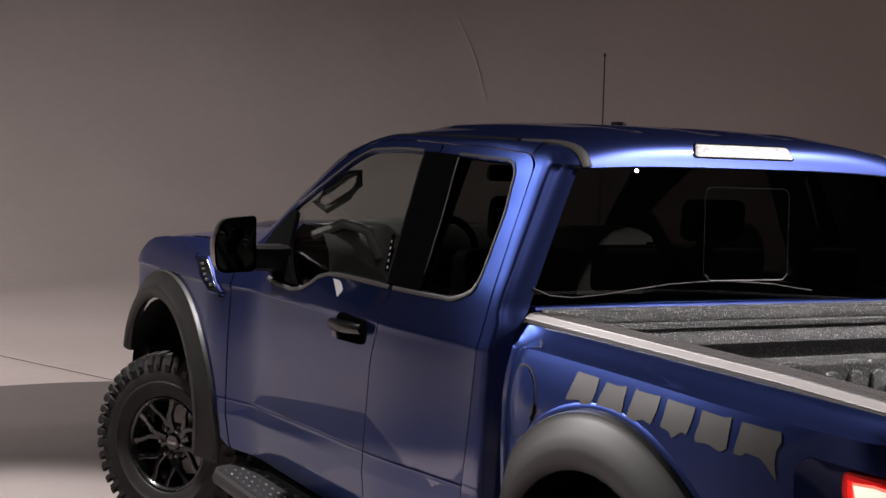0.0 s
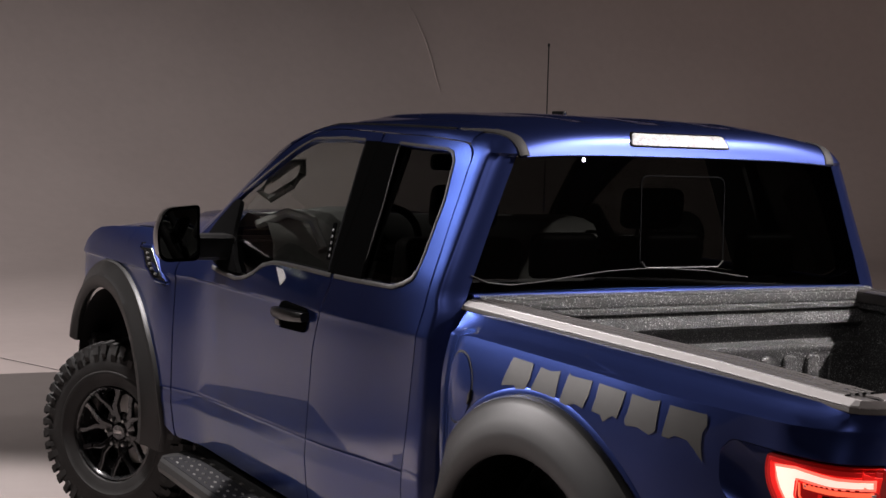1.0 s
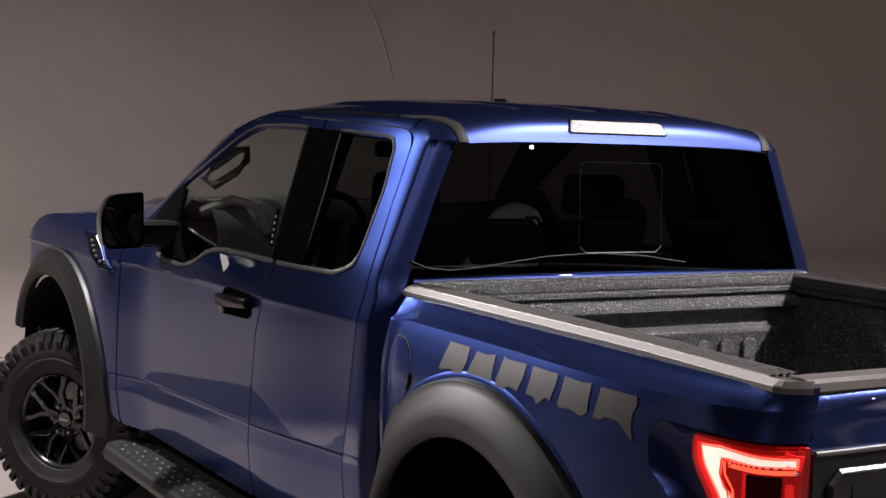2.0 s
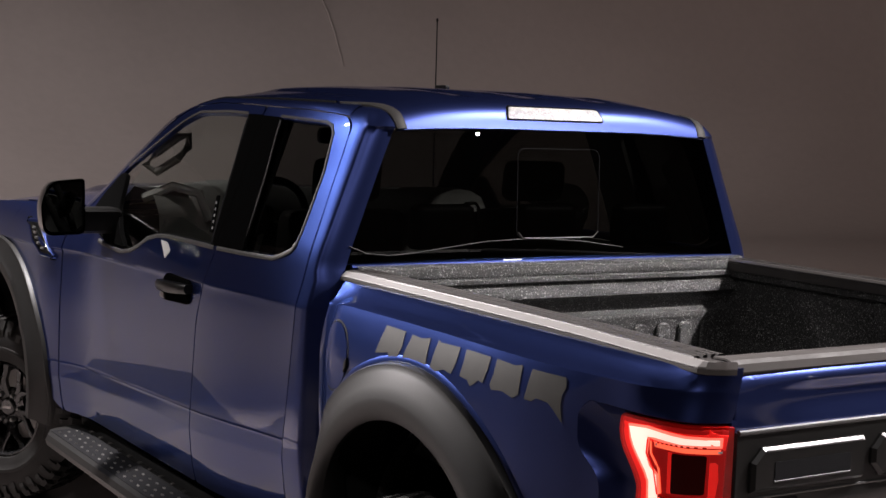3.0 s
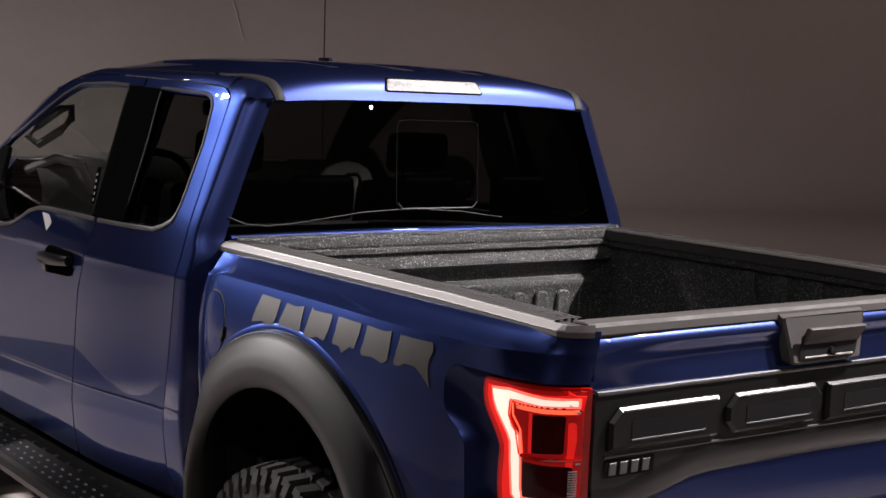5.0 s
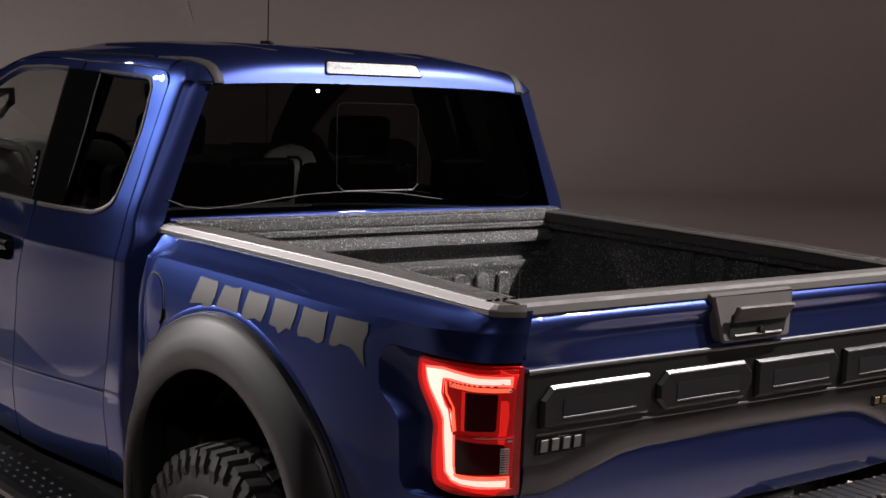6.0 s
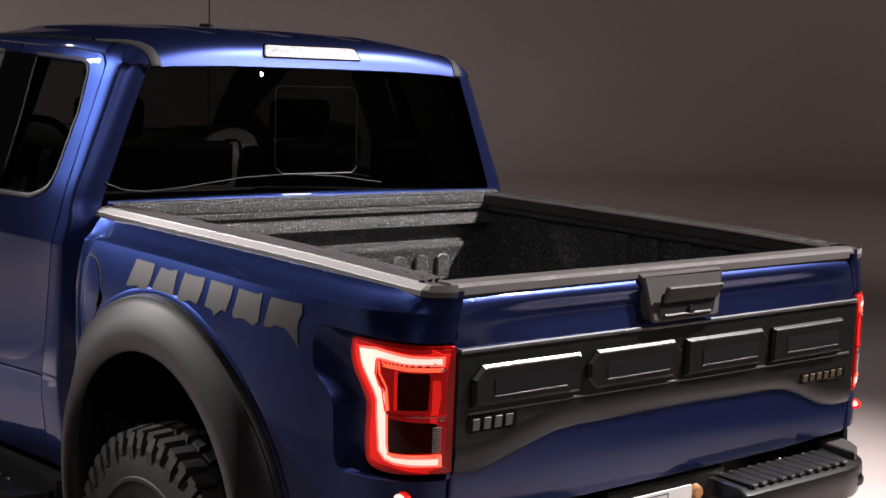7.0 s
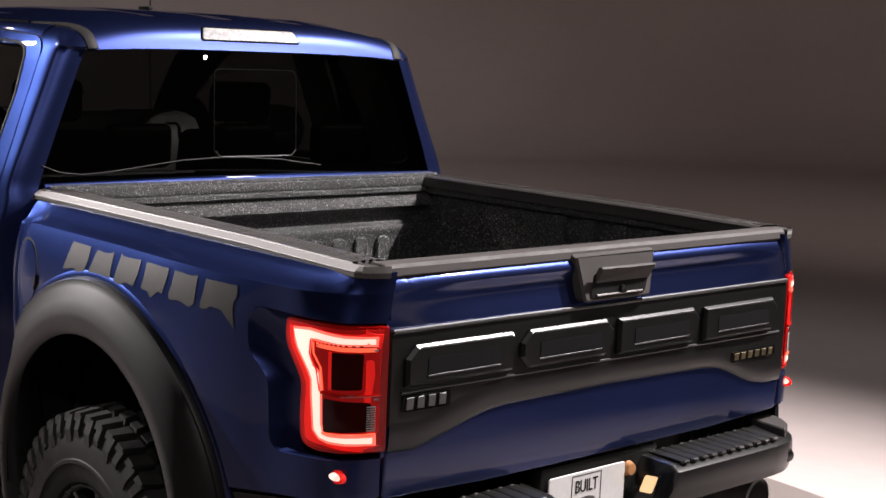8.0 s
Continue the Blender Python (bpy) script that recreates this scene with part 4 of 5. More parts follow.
# side rail over the doors, from the post round to the windscreen pillar
def side_rail():
    rows = []
    for k in range(46):
        y = 0.858 + (2.74 - 0.858) * k / 45
        z = A_LINE(y) if y > 1.4 else curve((0.70, 1.862), (0.86, 1.876), (0.95, 1.883), (1.1, 1.891), (1.4, 1.898))(y)
        x = cab_half(y, z)
        if y < 2.10:
            q = roof_at(y, -1.0)
            inner = Vector((q.x - 0.002, q.y, q.z + 0.001))
        else:
            t = (y - 2.10) / 0.64
            grow = min(1, t * 4)
            inner = Vector((-(x - 0.050 - 0.035 * grow), y + 0.095 * grow, z + 0.028 + 0.030 * grow))
        p = Vector((-x, y, z))
        m = (p + inner) / 2 + Vector((-0.004, 0, 0.004))
        a, b = p.lerp(m, 0.5) + Vector((-0.0012, 0, 0.0008)), m.lerp(inner, 0.5) + Vector((-0.0008, 0, 0.0012))
        rows.append([p + Vector((0.02, 0, -0.004)), p, a, m, b, inner, inner + Vector((0.03, 0, -0.012))])
    bm = net(rows)
    bmesh.ops.recalc_face_normals(bm, faces=bm.faces[:])
    if sum(f.normal.x for f in bm.faces) > 0:
        bmesh.ops.reverse_faces(bm, faces=bm.faces[:])
    return bm


pair("side_rail", side_rail, PAINT, truck)

# rear glass with a sliding middle pane
rear_glass = skin("rear_glass", [[(-glass_x(1.40), 1.40), (-glass_x(1.5), 1.5), (-glass_x(1.62), 1.62), (-glass_x(1.74), 1.74), (-glass_x(1.838), 1.838), (-0.55, 1.845), (-0.3, 1.852), (0.0, 1.856), (0.3, 1.852), (0.55, 1.845), (glass_x(1.838), 1.838), (glass_x(1.74), 1.74), (glass_x(1.62), 1.62), (glass_x(1.5), 1.5), (glass_x(1.40), 1.40)]], lambda x, z: Vector((x, glass_y(x, z) + 0.004, z)), GLASS_REAR, truck, (0, -1, 0), "very dark privacy rear glass", 0.06, 0.0)
slide = rounded([(-0.172, 1.492), (0.172, 1.492), (0.172, 1.790), (-0.172, 1.790)], 0.030, 4)


def ring_on(loop, width, fn, thick, out):
    inner = shrink(loop, width)
    o = Vector(out).normalized() * thick
    rows = [[fn(*p) for p in loop], [fn(*p) + o for p in loop], [fn(*p) + o for p in inner], [fn(*p) for p in inner]]
    bm = net(rows, closed=True)
    bmesh.ops.recalc_face_normals(bm, faces=bm.faces[:])
    return bm


part("slider_frame", ring_on(slide, 0.0014, lambda x, z: Vector((x, glass_y(x, z) + 0.003, z)), 0.003, (0, -1, 0)), INK, rear_glass, "black sliding pane frame")
part("slider_sill", tube([(x, glass_y(x, 1.49) - 0.004, 1.4905 + 0.022 * smoothstep(0.145, 0.172, abs(x))) for x in [-0.168 + 0.0105 * k for k in range(33)]], 0.0022, 6), RAIL_DARK, rear_glass, "dark sill of the sliding pane")
wire = [(-0.80, 1.475), (-0.74, 1.452), (-0.66, 1.444), (-0.55, 1.452), (-0.42, 1.468), (-0.30, 1.482), (-0.17, 1.488), (-0.05, 1.487), (0.10, 1.478), (0.20, 1.464), (0.28, 1.454)]
part("heater_wire", tube([(x, glass_y(x, z) - 0.002, z) for x, z in dense(wire, 0.03)], 0.0022, 6), END_CAP, rear_glass, "thin grey cable along the glass")
part("back_panel", block(-0.80, 0.80, 0.668, 0.684, 0.50, 1.405, 0.004), PAINT, truck)
part("back_sill", tube([(-0.80, 0.672, 1.412), (-0.4, 0.662, 1.416), (0.0, 0.658, 1.417), (0.4, 0.662, 1.416), (0.80, 0.672, 1.412)], 0.008, 8), PAINT, truck)
# high lamp on the roof's rear edge
chm = rounded([(-0.228, 1.881), (0.188, 1.881), (0.170, 1.929), (-0.210, 1.929)], 0.016, 4)
chm_y = curve((1.85, 0.690), (1.870, 0.695), (1.896, 0.705), (1.920, 0.720), (1.935, 0.742))
high = part("high_stop_lamp", prism(chm, 0.007, lambda x, z, d: Vector((x, chm_y(z) + 0.006 - d, z)), 0.002), GLOSS_BLACK, truck, "clear frosted high-mounted stop lamp in a black surround")
lens = part("lens", prism(rounded([(-0.221, 1.885), (0.181, 1.885), (0.165, 1.925), (-0.205, 1.925)], 0.012, 4), 0.003, lambda x, z, d: Vector((x, chm_y(z) - 0.002 - d, z)), 0.002), WHITE_LENS, high, "frosted clear lens")
for k in range(24):
    x0 = -0.196 + 0.0152 * k
    part("lens_rib", prism([(x0, 1.889), (x0 + 0.004, 1.889), (x0 + 0.004, 1.920), (x0, 1.920)], 0.0014, lambda x, z, d: Vector((x, chm_y(z) - 0.0048 - d, z)), 0.0004), WHITE_LENS, lens)

# ---- the load bed ----
bed = truck
liner = bmesh.new()
prof = [(1.418, 0.655), (1.418, 0.632), (1.412, 0.624), (1.372, 0.622), (1.366, 0.612), (1.352, 0.612), (1.346, 0.622), (1.338, 0.622), (1.322, 0.604), (1.298, 0.604), (1.288, 0.618), (1.262, 0.640), (1.240, 0.640), (1.228, 0.606), (1.215, 0.602), (1.205, 0.606), (1.150, 0.608), (1.05, 0.610), (0.90, 0.615)]
net([[(x, y, z) for z, y in prof] for x in (-0.80, -0.72, -0.70, -0.4, 0, 0.4, 0.70, 0.72, 0.80)], liner)
bmesh.ops.recalc_face_normals(liner, faces=liner.faces[:])
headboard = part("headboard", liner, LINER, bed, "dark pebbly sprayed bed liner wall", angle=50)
for k in range(13):
    x = -0.62 + 0.1035 * k
    bmk = prism(rounded([(x - 0.032, 0.95), (x + 0.032, 0.95), (x + 0.030, 1.192), (x - 0.030, 1.192)], [0, 0, 0.026, 0.026], 5), 0.010, lambda u, v, d: Vector((u, 0.609 - d, v)), 0.005)
    part("headboard_rib", bmk, LINER, headboard)
part("headboard_flange", block(-0.72, 0.72, 0.618, 0.626, 1.374, 1.404, 0.003), LINER, headboard)
floor_bm = bmesh.new()
rows = []
for k in range(61):
    x = -0.78 + 1.56 * k / 60
    z = 0.885 + 0.018 * (smoothstep(0.25, 0.35, (k % 6) / 6) - smoothstep(0.75, 0.85, (k % 6) / 6))
    rows.append([(x, 0.62, z), (x, -0.94, z)])
net(rows, floor_bm)
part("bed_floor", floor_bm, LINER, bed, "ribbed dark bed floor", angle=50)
for side in (-1, 1):
    wall = bmesh.new()
    wp = [(1.385, 0.745), (1.378, 0.735), (1.345, 0.735), (1.335, 0.752), (1.12, 0.762), (1.10, 0.745), (0.88, 0.745)]
    net([[(side * x, y, z) for z, x in wp] for y in (0.63, 0.3, 0.0, -0.3, -0.6, -0.94)], wall)
    bmesh.ops.recalc_face_normals(wall, faces=wall.faces[:])
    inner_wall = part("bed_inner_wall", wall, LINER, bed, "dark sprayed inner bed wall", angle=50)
    for y in (-0.08, -0.22, -0.36, -0.50, -0.64, -0.78):
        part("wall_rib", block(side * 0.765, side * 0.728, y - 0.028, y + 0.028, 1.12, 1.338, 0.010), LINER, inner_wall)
    well = bmesh.new()
    lathe([(0.0, 0.0), (0.50, 0.0), (0.50, 0.25)], 40, lambda r, a, t: Vector((side * (0.56 + a), -0.02 + r * math.cos(t), 0.60 + r * math.sin(t) * (0.92 if math.sin(t) > 0 else 0.4))), well)
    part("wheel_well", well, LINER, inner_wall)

# rail caps: an outer chamfer coloured pale as if lit, and grooved dark top
for side in (-1, 1):
    loop_face = [(0.836, 1.377), (0.8500, 1.378), (0.8520, 1.3805), (0.8520, 1.3885), (0.8490, 1.3900), (0.8460, 1.3895)]
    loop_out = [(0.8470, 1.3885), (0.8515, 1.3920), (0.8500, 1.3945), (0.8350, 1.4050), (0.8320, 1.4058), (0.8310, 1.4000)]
    loop_top = [(0.832, 1.398), (0.8295, 1.4050), (0.827, 1.4080), (0.812, 1.4090), (0.8105, 1.3990), (0.8030, 1.3990), (0.8015, 1.4095), (0.790, 1.4100), (0.7885, 1.3995), (0.7810, 1.3995), (0.7795, 1.4100), (0.768, 1.4100), (0.7665, 1.3995), (0.7590, 1.3995), (0.7575, 1.4095), (0.742, 1.4085), (0.732, 1.402), (0.728, 1.395), (0.728, 1.368)]
    y_line = [0.645, 0.640, 0.4, 0.1, -0.2, -0.5, -0.80, -0.88, -0.905, -0.925, -0.942, -0.955, -0.966, -0.975, -0.982]

    def cap_rows(prof, last, side=side):
        rows = []
        for y in y_line[:last]:
            edge = min(0.855, corner_cap(y) - 0.024)
            dip = 0.007 * smoothstep(-0.45, -0.93, y) + (0.004 if y == y_line[0] else 0)
            rows.append([(side * min(x, edge if x > 0.8305 else edge - 0.022), y, z - dip) for x, z in prof])
        return rows
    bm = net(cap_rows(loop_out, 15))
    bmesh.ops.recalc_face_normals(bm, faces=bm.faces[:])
    rail = part("bed_rail_cap", bm, RAIL_LIT, bed, "grey plastic bed rail cap, its outer chamfer coloured pale as if lit", angle=20)
    bm = net(cap_rows(loop_face, 15))
    bmesh.ops.recalc_face_normals(bm, faces=bm.faces[:])
    part("rail_face", bm, RAIL, rail, "grey outer face of the rail cap", angle=20)
    bm = net(cap_rows(loop_top, 9))
    bmesh.ops.recalc_face_normals(bm, faces=bm.faces[:])
    part("rail_tread", bm, RAIL_DARK, rail, "grooved dark rail top", angle=25)
    part("rail_end", prism(rounded([(side * 0.784, -0.890), (side * 0.842, -0.890), (side * 0.836, -0.940), (side * 0.818, -0.960), (side * 0.800, -0.973), (side * 0.784, -0.979)], [0, 0, 0.02, 0.02, 0.02, 0.002], 3), 0.017, lambda u, v, d: Vector((u, v, 1.374 + d)), 0.005), RAIL_DARK, rail, "moulded rail end")
    for y in (-0.78, -0.84):
        part("stake_cover", block(side * 0.745, side * 0.80, y - 0.02, y + 0.02, 1.394, 1.404, 0.002), RAIL_DARK, rail)
    part("front_post", block(side * 0.765, side * 0.838, 0.630, 0.652, 1.02, 1.366, 0.006), PAINT, bed)

# ---- tailgate ----
gate = truck
gate_depth = curve((0.80, 0.975), (0.86, 0.986), (0.95, 0.990), (1.15, 0.991), (1.215, 0.990), (1.245, 0.9870), (1.272, 0.9815), (1.298, 0.9765), (1.316, 0.9750), (1.332, 0.9785), (1.344, 0.9850), (1.352, 0.9870), (1.359, 0.9850), (1.367, 0.975), (1.380, 0.954))
gate_flat = curve((0.80, 0.975), (0.86, 0.986), (0.95, 0.990), (1.15, 0.991), (1.24, 0.989), (1.31, 0.985), (1.344, 0.983), (1.354, 0.980), (1.366, 0.971), (1.380, 0.954))


def gate_at(lift=0.0):
    def f(x, z):
        side = smoothstep(0.46, 0.77, abs(x))
        d = gate_depth(z) * (1 - side) + gate_flat(z) * side
        return Vector((x, -(d - 0.005 * (x / 0.78) ** 2) - lift, z))
    return f


gate_loop = rounded([(-0.777, 0.850), (-0.775, 1.376), (0.775, 1.376), (0.777, 0.850), (0.45, 0.838), (-0.45, 0.838)], 0.012, 3)
tailgate = skin("tailgate", [gate_loop], gate_at(), PAINT, gate, (0, -1, 0), "blue tailgate", 0.012, 0.03, angle=60)
app = [(-0.775, 1.246), (-0.776, 0.962), (-0.70, 0.958), (-0.64, 0.972), (-0.52, 1.006), (-0.46, 1.021), (-0.39, 1.027), (0.0, 1.030), (0.39, 1.022), (0.46, 1.014), (0.52, 0.996), (0.62, 0.955), (0.70, 0.940), (0.776, 0.940), (0.775, 1.246)]
applique = skin("applique", [[app[0]] + [(x, z + 0.066) for x, z in app[1:14]] + [app[14]]], gate_at(0.010), BLACK, tailgate, (0, -1, 0), "satin black full-width tailgate panel", 0.05, 0.012, 0.004)
part("applique_ledge", tube([gate_at(0.010)(x, 1.247) for x in [-0.772 + 0.0386 * k for k in range(41)]], 0.006, 10), EDGE, tailgate)
# the panel's lower lip turns under towards the floor
low = dense(app[1:14], 0.025)
rows = [[gate_at(lift)(x, z + dz) for x, z in low] for dz, lift in ((0.072, 0.0100), (0.062, 0.0112), (0.048, 0.0118), (0.030, 0.0106), (0.014, 0.0085), (0.003, 0.0055), (-0.001, 0.002), (-0.003, -0.006))]
bm = net(rows)
bmesh.ops.recalc_face_normals(bm, faces=bm.faces[:])
if sum(f.normal.y for f in bm.faces) > 0:
    bmesh.ops.reverse_faces(bm, faces=bm.faces[:])
part("applique_lower_lip", bm, BLACK, tailgate, angle=60)
part("applique_crease", tube([gate_at(0.010)(x, 1.098 - 0.006 * x) for x in [-0.745 + 0.0373 * k for k in range(41)]], 0.0035, 8), EDGE, tailgate)


def gate_prism(loop, depth, lift=0.0, bevel=0.0, bm=None):
    return prism(loop, depth, lambda u, v, d: gate_at(lift + d)(u, v), bevel, bm)


# four raised chamfered plates in a row, recess shade laid on as dark patches
for x0, x1, cuts in ((-0.738, -0.392, (0.030, 0.004, 0.004, 0.0)), (-0.366, -0.022, (0.03, 0.03, 0.03, 0.03)), (-0.004, 0.340, (0.0, 0.028, 0.03, 0.0)), (0.362, 0.722, (0.0, 0.03, 0.03, 0.0))):
    zt, zb = 1.212 - 0.010 * smoothstep(-0.7, 0.7, x0), 1.116 - 0.012 * smoothstep(-0.7, 0.7, x0)
    a, b, c, d = cuts
    loop = [(x0 + a, zt), (x1 - b, zt), (x1, zt - b), (x1, zb + c), (x1 - c, zb), (x0 + d, zb), (x0, zb + d), (x0, zt - a)]
    loop = [p for i, p in enumerate(loop) if (Vector(p) - Vector(loop[i - 1])).length > 1e-5]
    plate = part("raised_plate", gate_prism(loop, 0.006, 0.010, 0.008), BLACK, tailgate, "raised satin black chamfered plate", angle=15)
    mx0, mx1, mz = x0 + 0.062, x1 - 0.052, zt - 0.052
    part("recess_shade", gate_prism(rounded([(mx0, mz + 0.020), (mx1, mz + 0.020), (mx1, mz - 0.022), (mx0, mz - 0.022)], 0.004, 2), 0.0010, 0.0242, 0.0), INK, plate)
    # paler tubes draw the lit edges as bright lines
    part("plate_edge", tube([gate_at(0.0225)(x, zt - 0.0075) for x in (x0 + a + 0.008, (x0 + x1) / 2, x1 - b - 0.008)], 0.0030, 10), EDGE, plate)
    part("plate_edge", tube([gate_at(0.0235)(x, mz - 0.023) for x in (mx0, (x0 + x1) / 2, mx1)], 0.0028, 10), EDGE, plate)
# small badges, bars of their size
for x0, x1, z0, z1, n, mat, lab in ((0.520, 0.722, 1.030, 1.050, 6, BRASS, "thin brass-coloured badge bar"), (-0.735, -0.600, 1.060, 1.088, 4, DULL_TRIM, "thin dark metal badge bar")):
    badge = part("badge", gate_prism(rounded([(x0 - 0.008, z0 - 0.006), (x1 + 0.008, z0 - 0.006), (x1 + 0.008, z1 + 0.006), (x0 - 0.008, z1 + 0.006)], 0.004, 2), 0.003, 0.0095, 0.001), GLOSS_BLACK, tailgate, "small dark badge")
    w = (x1 - x0) / n
    for k in range(n):
        part("badge_bar", gate_prism([(x0 + w * k + 0.003, z0), (x0 + w * k + w * 0.72, z0), (x0 + w * k + w * 0.72 + 0.002, z1), (x0 + w * k + 0.005, z1)], 0.002, 0.0135, 0.0008), mat, badge, lab)
# latch handle housing
house = part("latch_housing", gate_prism(rounded([(-0.150, 1.262), (0.108, 1.262), (0.148, 1.384), (-0.170, 1.384)], [0.012, 0.012, 0.008, 0.008], 3), 0.028, 0.0, 0.006), RAIL, tailgate, "satin black latch housing")
# the hollow's shade, put on as a flat dark plate over the housing
part("hollow_shade", gate_prism(rounded([(-0.128, 1.276), (0.082, 1.276), (0.098, 1.336), (-0.122, 1.336)], 0.008, 3), 0.001, 0.0365, 0.0), DARK, house)
part("latch_lever", gate_prism(rounded([(-0.116, 1.312), (0.094, 1.312), (0.106, 1.352), (-0.112, 1.354)], 0.006, 3), 0.010, 0.033, 0.004), RAIL, house, "black pull lever")
part("latch_edge", tube([gate_at(0.040)(x, 1.280) for x in (-0.112, -0.02, 0.068)], 0.003, 6), STEEL, house)
part("latch_lock", lathe([(0.0, 0.05), (0.010, 0.048), (0.012, 0.036)], 14, lambda r, a, t: gate_at(a)(-0.012 + r * math.cos(t), 1.290 + r * math.sin(t))), BLACK, house)
part("spoiler_camera", lathe([(0.0, 0.040), (0.004, 0.039), (0.005, 0.034)], 12, lambda r, a, t: gate_at(a)(0.112 + r * math.cos(t), 1.345 + r * math.sin(t))), GLOSS_BLACK, house)
# top cap of the gate and its inner face
capp = [(-0.905, 1.366), (-0.905, 1.388), (-0.911, 1.394), (-0.950, 1.3965), (-0.962, 1.3945), (-0.968, 1.388), (-0.9715, 1.374), (-0.964, 1.364)]
bm = net([[(x, y + 0.003 * (x / 0.78) ** 2, z) for y, z in capp] for x in (-0.778, -0.5, -0.2, 0.0, 0.2, 0.5, 0.778)])
bmesh.ops.recalc_face_normals(bm, faces=bm.faces[:])
cap = part("gate_cap", thicken(bm, -0.004), RAIL, tailgate, "grey plastic tailgate cap", angle=25)
part("gate_cap_insert", block(-0.50, 0.38, -0.948, -0.918, 1.3935, 1.3995, 0.003), RAIL_DARK, cap, "dark ribbed insert")
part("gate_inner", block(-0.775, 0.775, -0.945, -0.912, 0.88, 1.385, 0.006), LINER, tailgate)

# ---- rear bumper ----
bumper = tagged(new("rear_bumper"), "satin black steel step bumper under the tailgate")
bumper.parent = truck
prof_pad = [(-0.975, 0.800), (-1.085, 0.796), (-1.108, 0.782), (-1.112, 0.735), (-1.098, 0.690), (-1.02, 0.672), (-0.95, 0.672)]
for side, inner_end in ((-1, 0.300), (1, 0.165)):
    rows = []
    for x, back, up in ((inner_end, 0.012, 0.0), (inner_end + 0.005, 0.003, 0.0), (inner_end + 0.02, 0.0, 0.0), (0.50, 0.0, 0.0), (0.62, 0.002, 0.0), (0.69, 0.010, 0.0), (0.735, 0.026, 0.0), (0.772, 0.055, 0.0), (0.80, 0.10, 0.0), (0.815, 0.15, -0.004)):
        rows.append([(side * (x - (0.42 * (0.80 - z) if x < inner_end + 0.03 else 0)), min(-0.93, y + back), z + up) for y, z in prof_pad])
    bm = net(rows)
    for ring in (rows[0], rows[-1]):
        bm.faces.new([bm.verts.new(p) for p in ring])
    bmesh.ops.remove_doubles(bm, verts=bm.verts, dist=1e-5)
    bmesh.ops.recalc_face_normals(bm, faces=bm.faces[:])
    wing_b = part("bumper_step", bm, BLACK, bumper, "satin black bumper step", angle=40)
    for k in range(11 if side > 0 else 8):
        x = inner_end + 0.030 + 0.0415 * k
        part("tread_rib", block(side * x, side * (x + 0.038), -1.092, -0.975, 0.796, 0.806, 0.003), CHARCOAL, wing_b)
        part("tread_clip", block(side * (x + 0.012), side * (x + 0.022), -0.982, -0.976, 0.803, 0.808, 0.0015), STEEL, wing_b)
        part("tread_clip", block(side * (x + 0.008), side * (x + 0.028), -1.098, -1.088, 0.800, 0.805, 0.0015), STEEL, wing_b)
    part("end_pad", prism(rounded([(side * 0.715, -0.940), (side * 0.812, -0.940), (side * 0.795, -1.00), (side * 0.762, -1.045), (side * 0.69, -1.085)], 0.012, 3), 0.022, lambda u, v, d: Vector((u, v, 0.792 + d)), 0.004), RAIL_DARK, wing_b)
    part("sensor_cap", lathe([(0.0, 0.006), (0.016, 0.005), (0.020, 0.0)], 16, lambda r, a, t: Vector((side * 0.705 + r * math.cos(t), -1.096 - a, 0.738 + r * math.sin(t)))), GLOSS_BLACK, wing_b)
    part("exhaust_tip", lathe([(0.052, 0.0), (0.060, 0.003), (0.060, 0.20), (0.052, 0.20), (0.052, 0.0)], 24, lambda r, a, t: Vector((side * 0.60 + r * math.cos(t), -1.07 + a, 0.618 + r * math.sin(t)))), STEEL, bumper, "dark steel exhaust tip")
    part("bumper_side", prism(rounded([(-0.60, 0.80), (-0.93, 0.845), (-0.95, 0.70), (-0.62, 0.66)], 0.02, 3), 0.02, lambda u, v, d: Vector((side * (corner_cap(u) - 0.03 + d), u, v))), BLACK, bumper, "black lower valance")
part("bumper_centre", block(-0.235, 0.235, -0.975, -0.93, 0.60, 0.825, 0.012), BLACK, bumper, "black recessed plate panel")
number = part("show_plate", prism(rounded([(-0.150, 0.700), (0.150, 0.700), (0.150, 0.852), (-0.150, 0.852)], 0.010, 3), 0.003, lambda u, v, d: Vector((u - 0.065, -0.982 - d, v - 0.054)), 0.001), PLATE, bumper, "pale metallic show plate with printed word", smooth=False)
txt = bpy.data.curves.new("plate_word", "FONT")
txt.body, txt.size, txt.align_x, txt.extrude = "BUILT", 0.040, "CENTER", 0.0006
word = new("plate_word", txt)
word.matrix_world = pose(-0.070, -0.9868, 0.742, 90, 0, 0)
word.scale = (0.86, 1.25, 1.0)
word.data.materials.append(INK)
word.parent = number
part("plate_box", ring_on([(-0.128, 0.655), (-0.012, 0.655), (-0.012, 0.790), (-0.128, 0.790)], 0.003, lambda u, v: Vector((u, -0.9862, v)), 0.0006, (0, -1, 0)), INK, number)
part("plate_oval", lathe([(0.0, 0.001), (0.9, 0.001), (1.0, 0.0)], 28, lambda r, a, t: Vector((-0.070 + 0.040 * r * math.cos(t), -0.9862 - a, 0.712 + 0.016 * r * math.sin(t)))), STEEL, number, "grey oval mark")
part("plate_lamp", lathe([(0.0, 0.018), (0.016, 0.016), (0.022, 0.0)], 20, lambda r, a, t: Vector((0.108 + r * math.cos(t), -0.976 - a, 0.772 + r * math.sin(t)))), AMBER_DIM, bumper, "small warm glowing plate lamp")
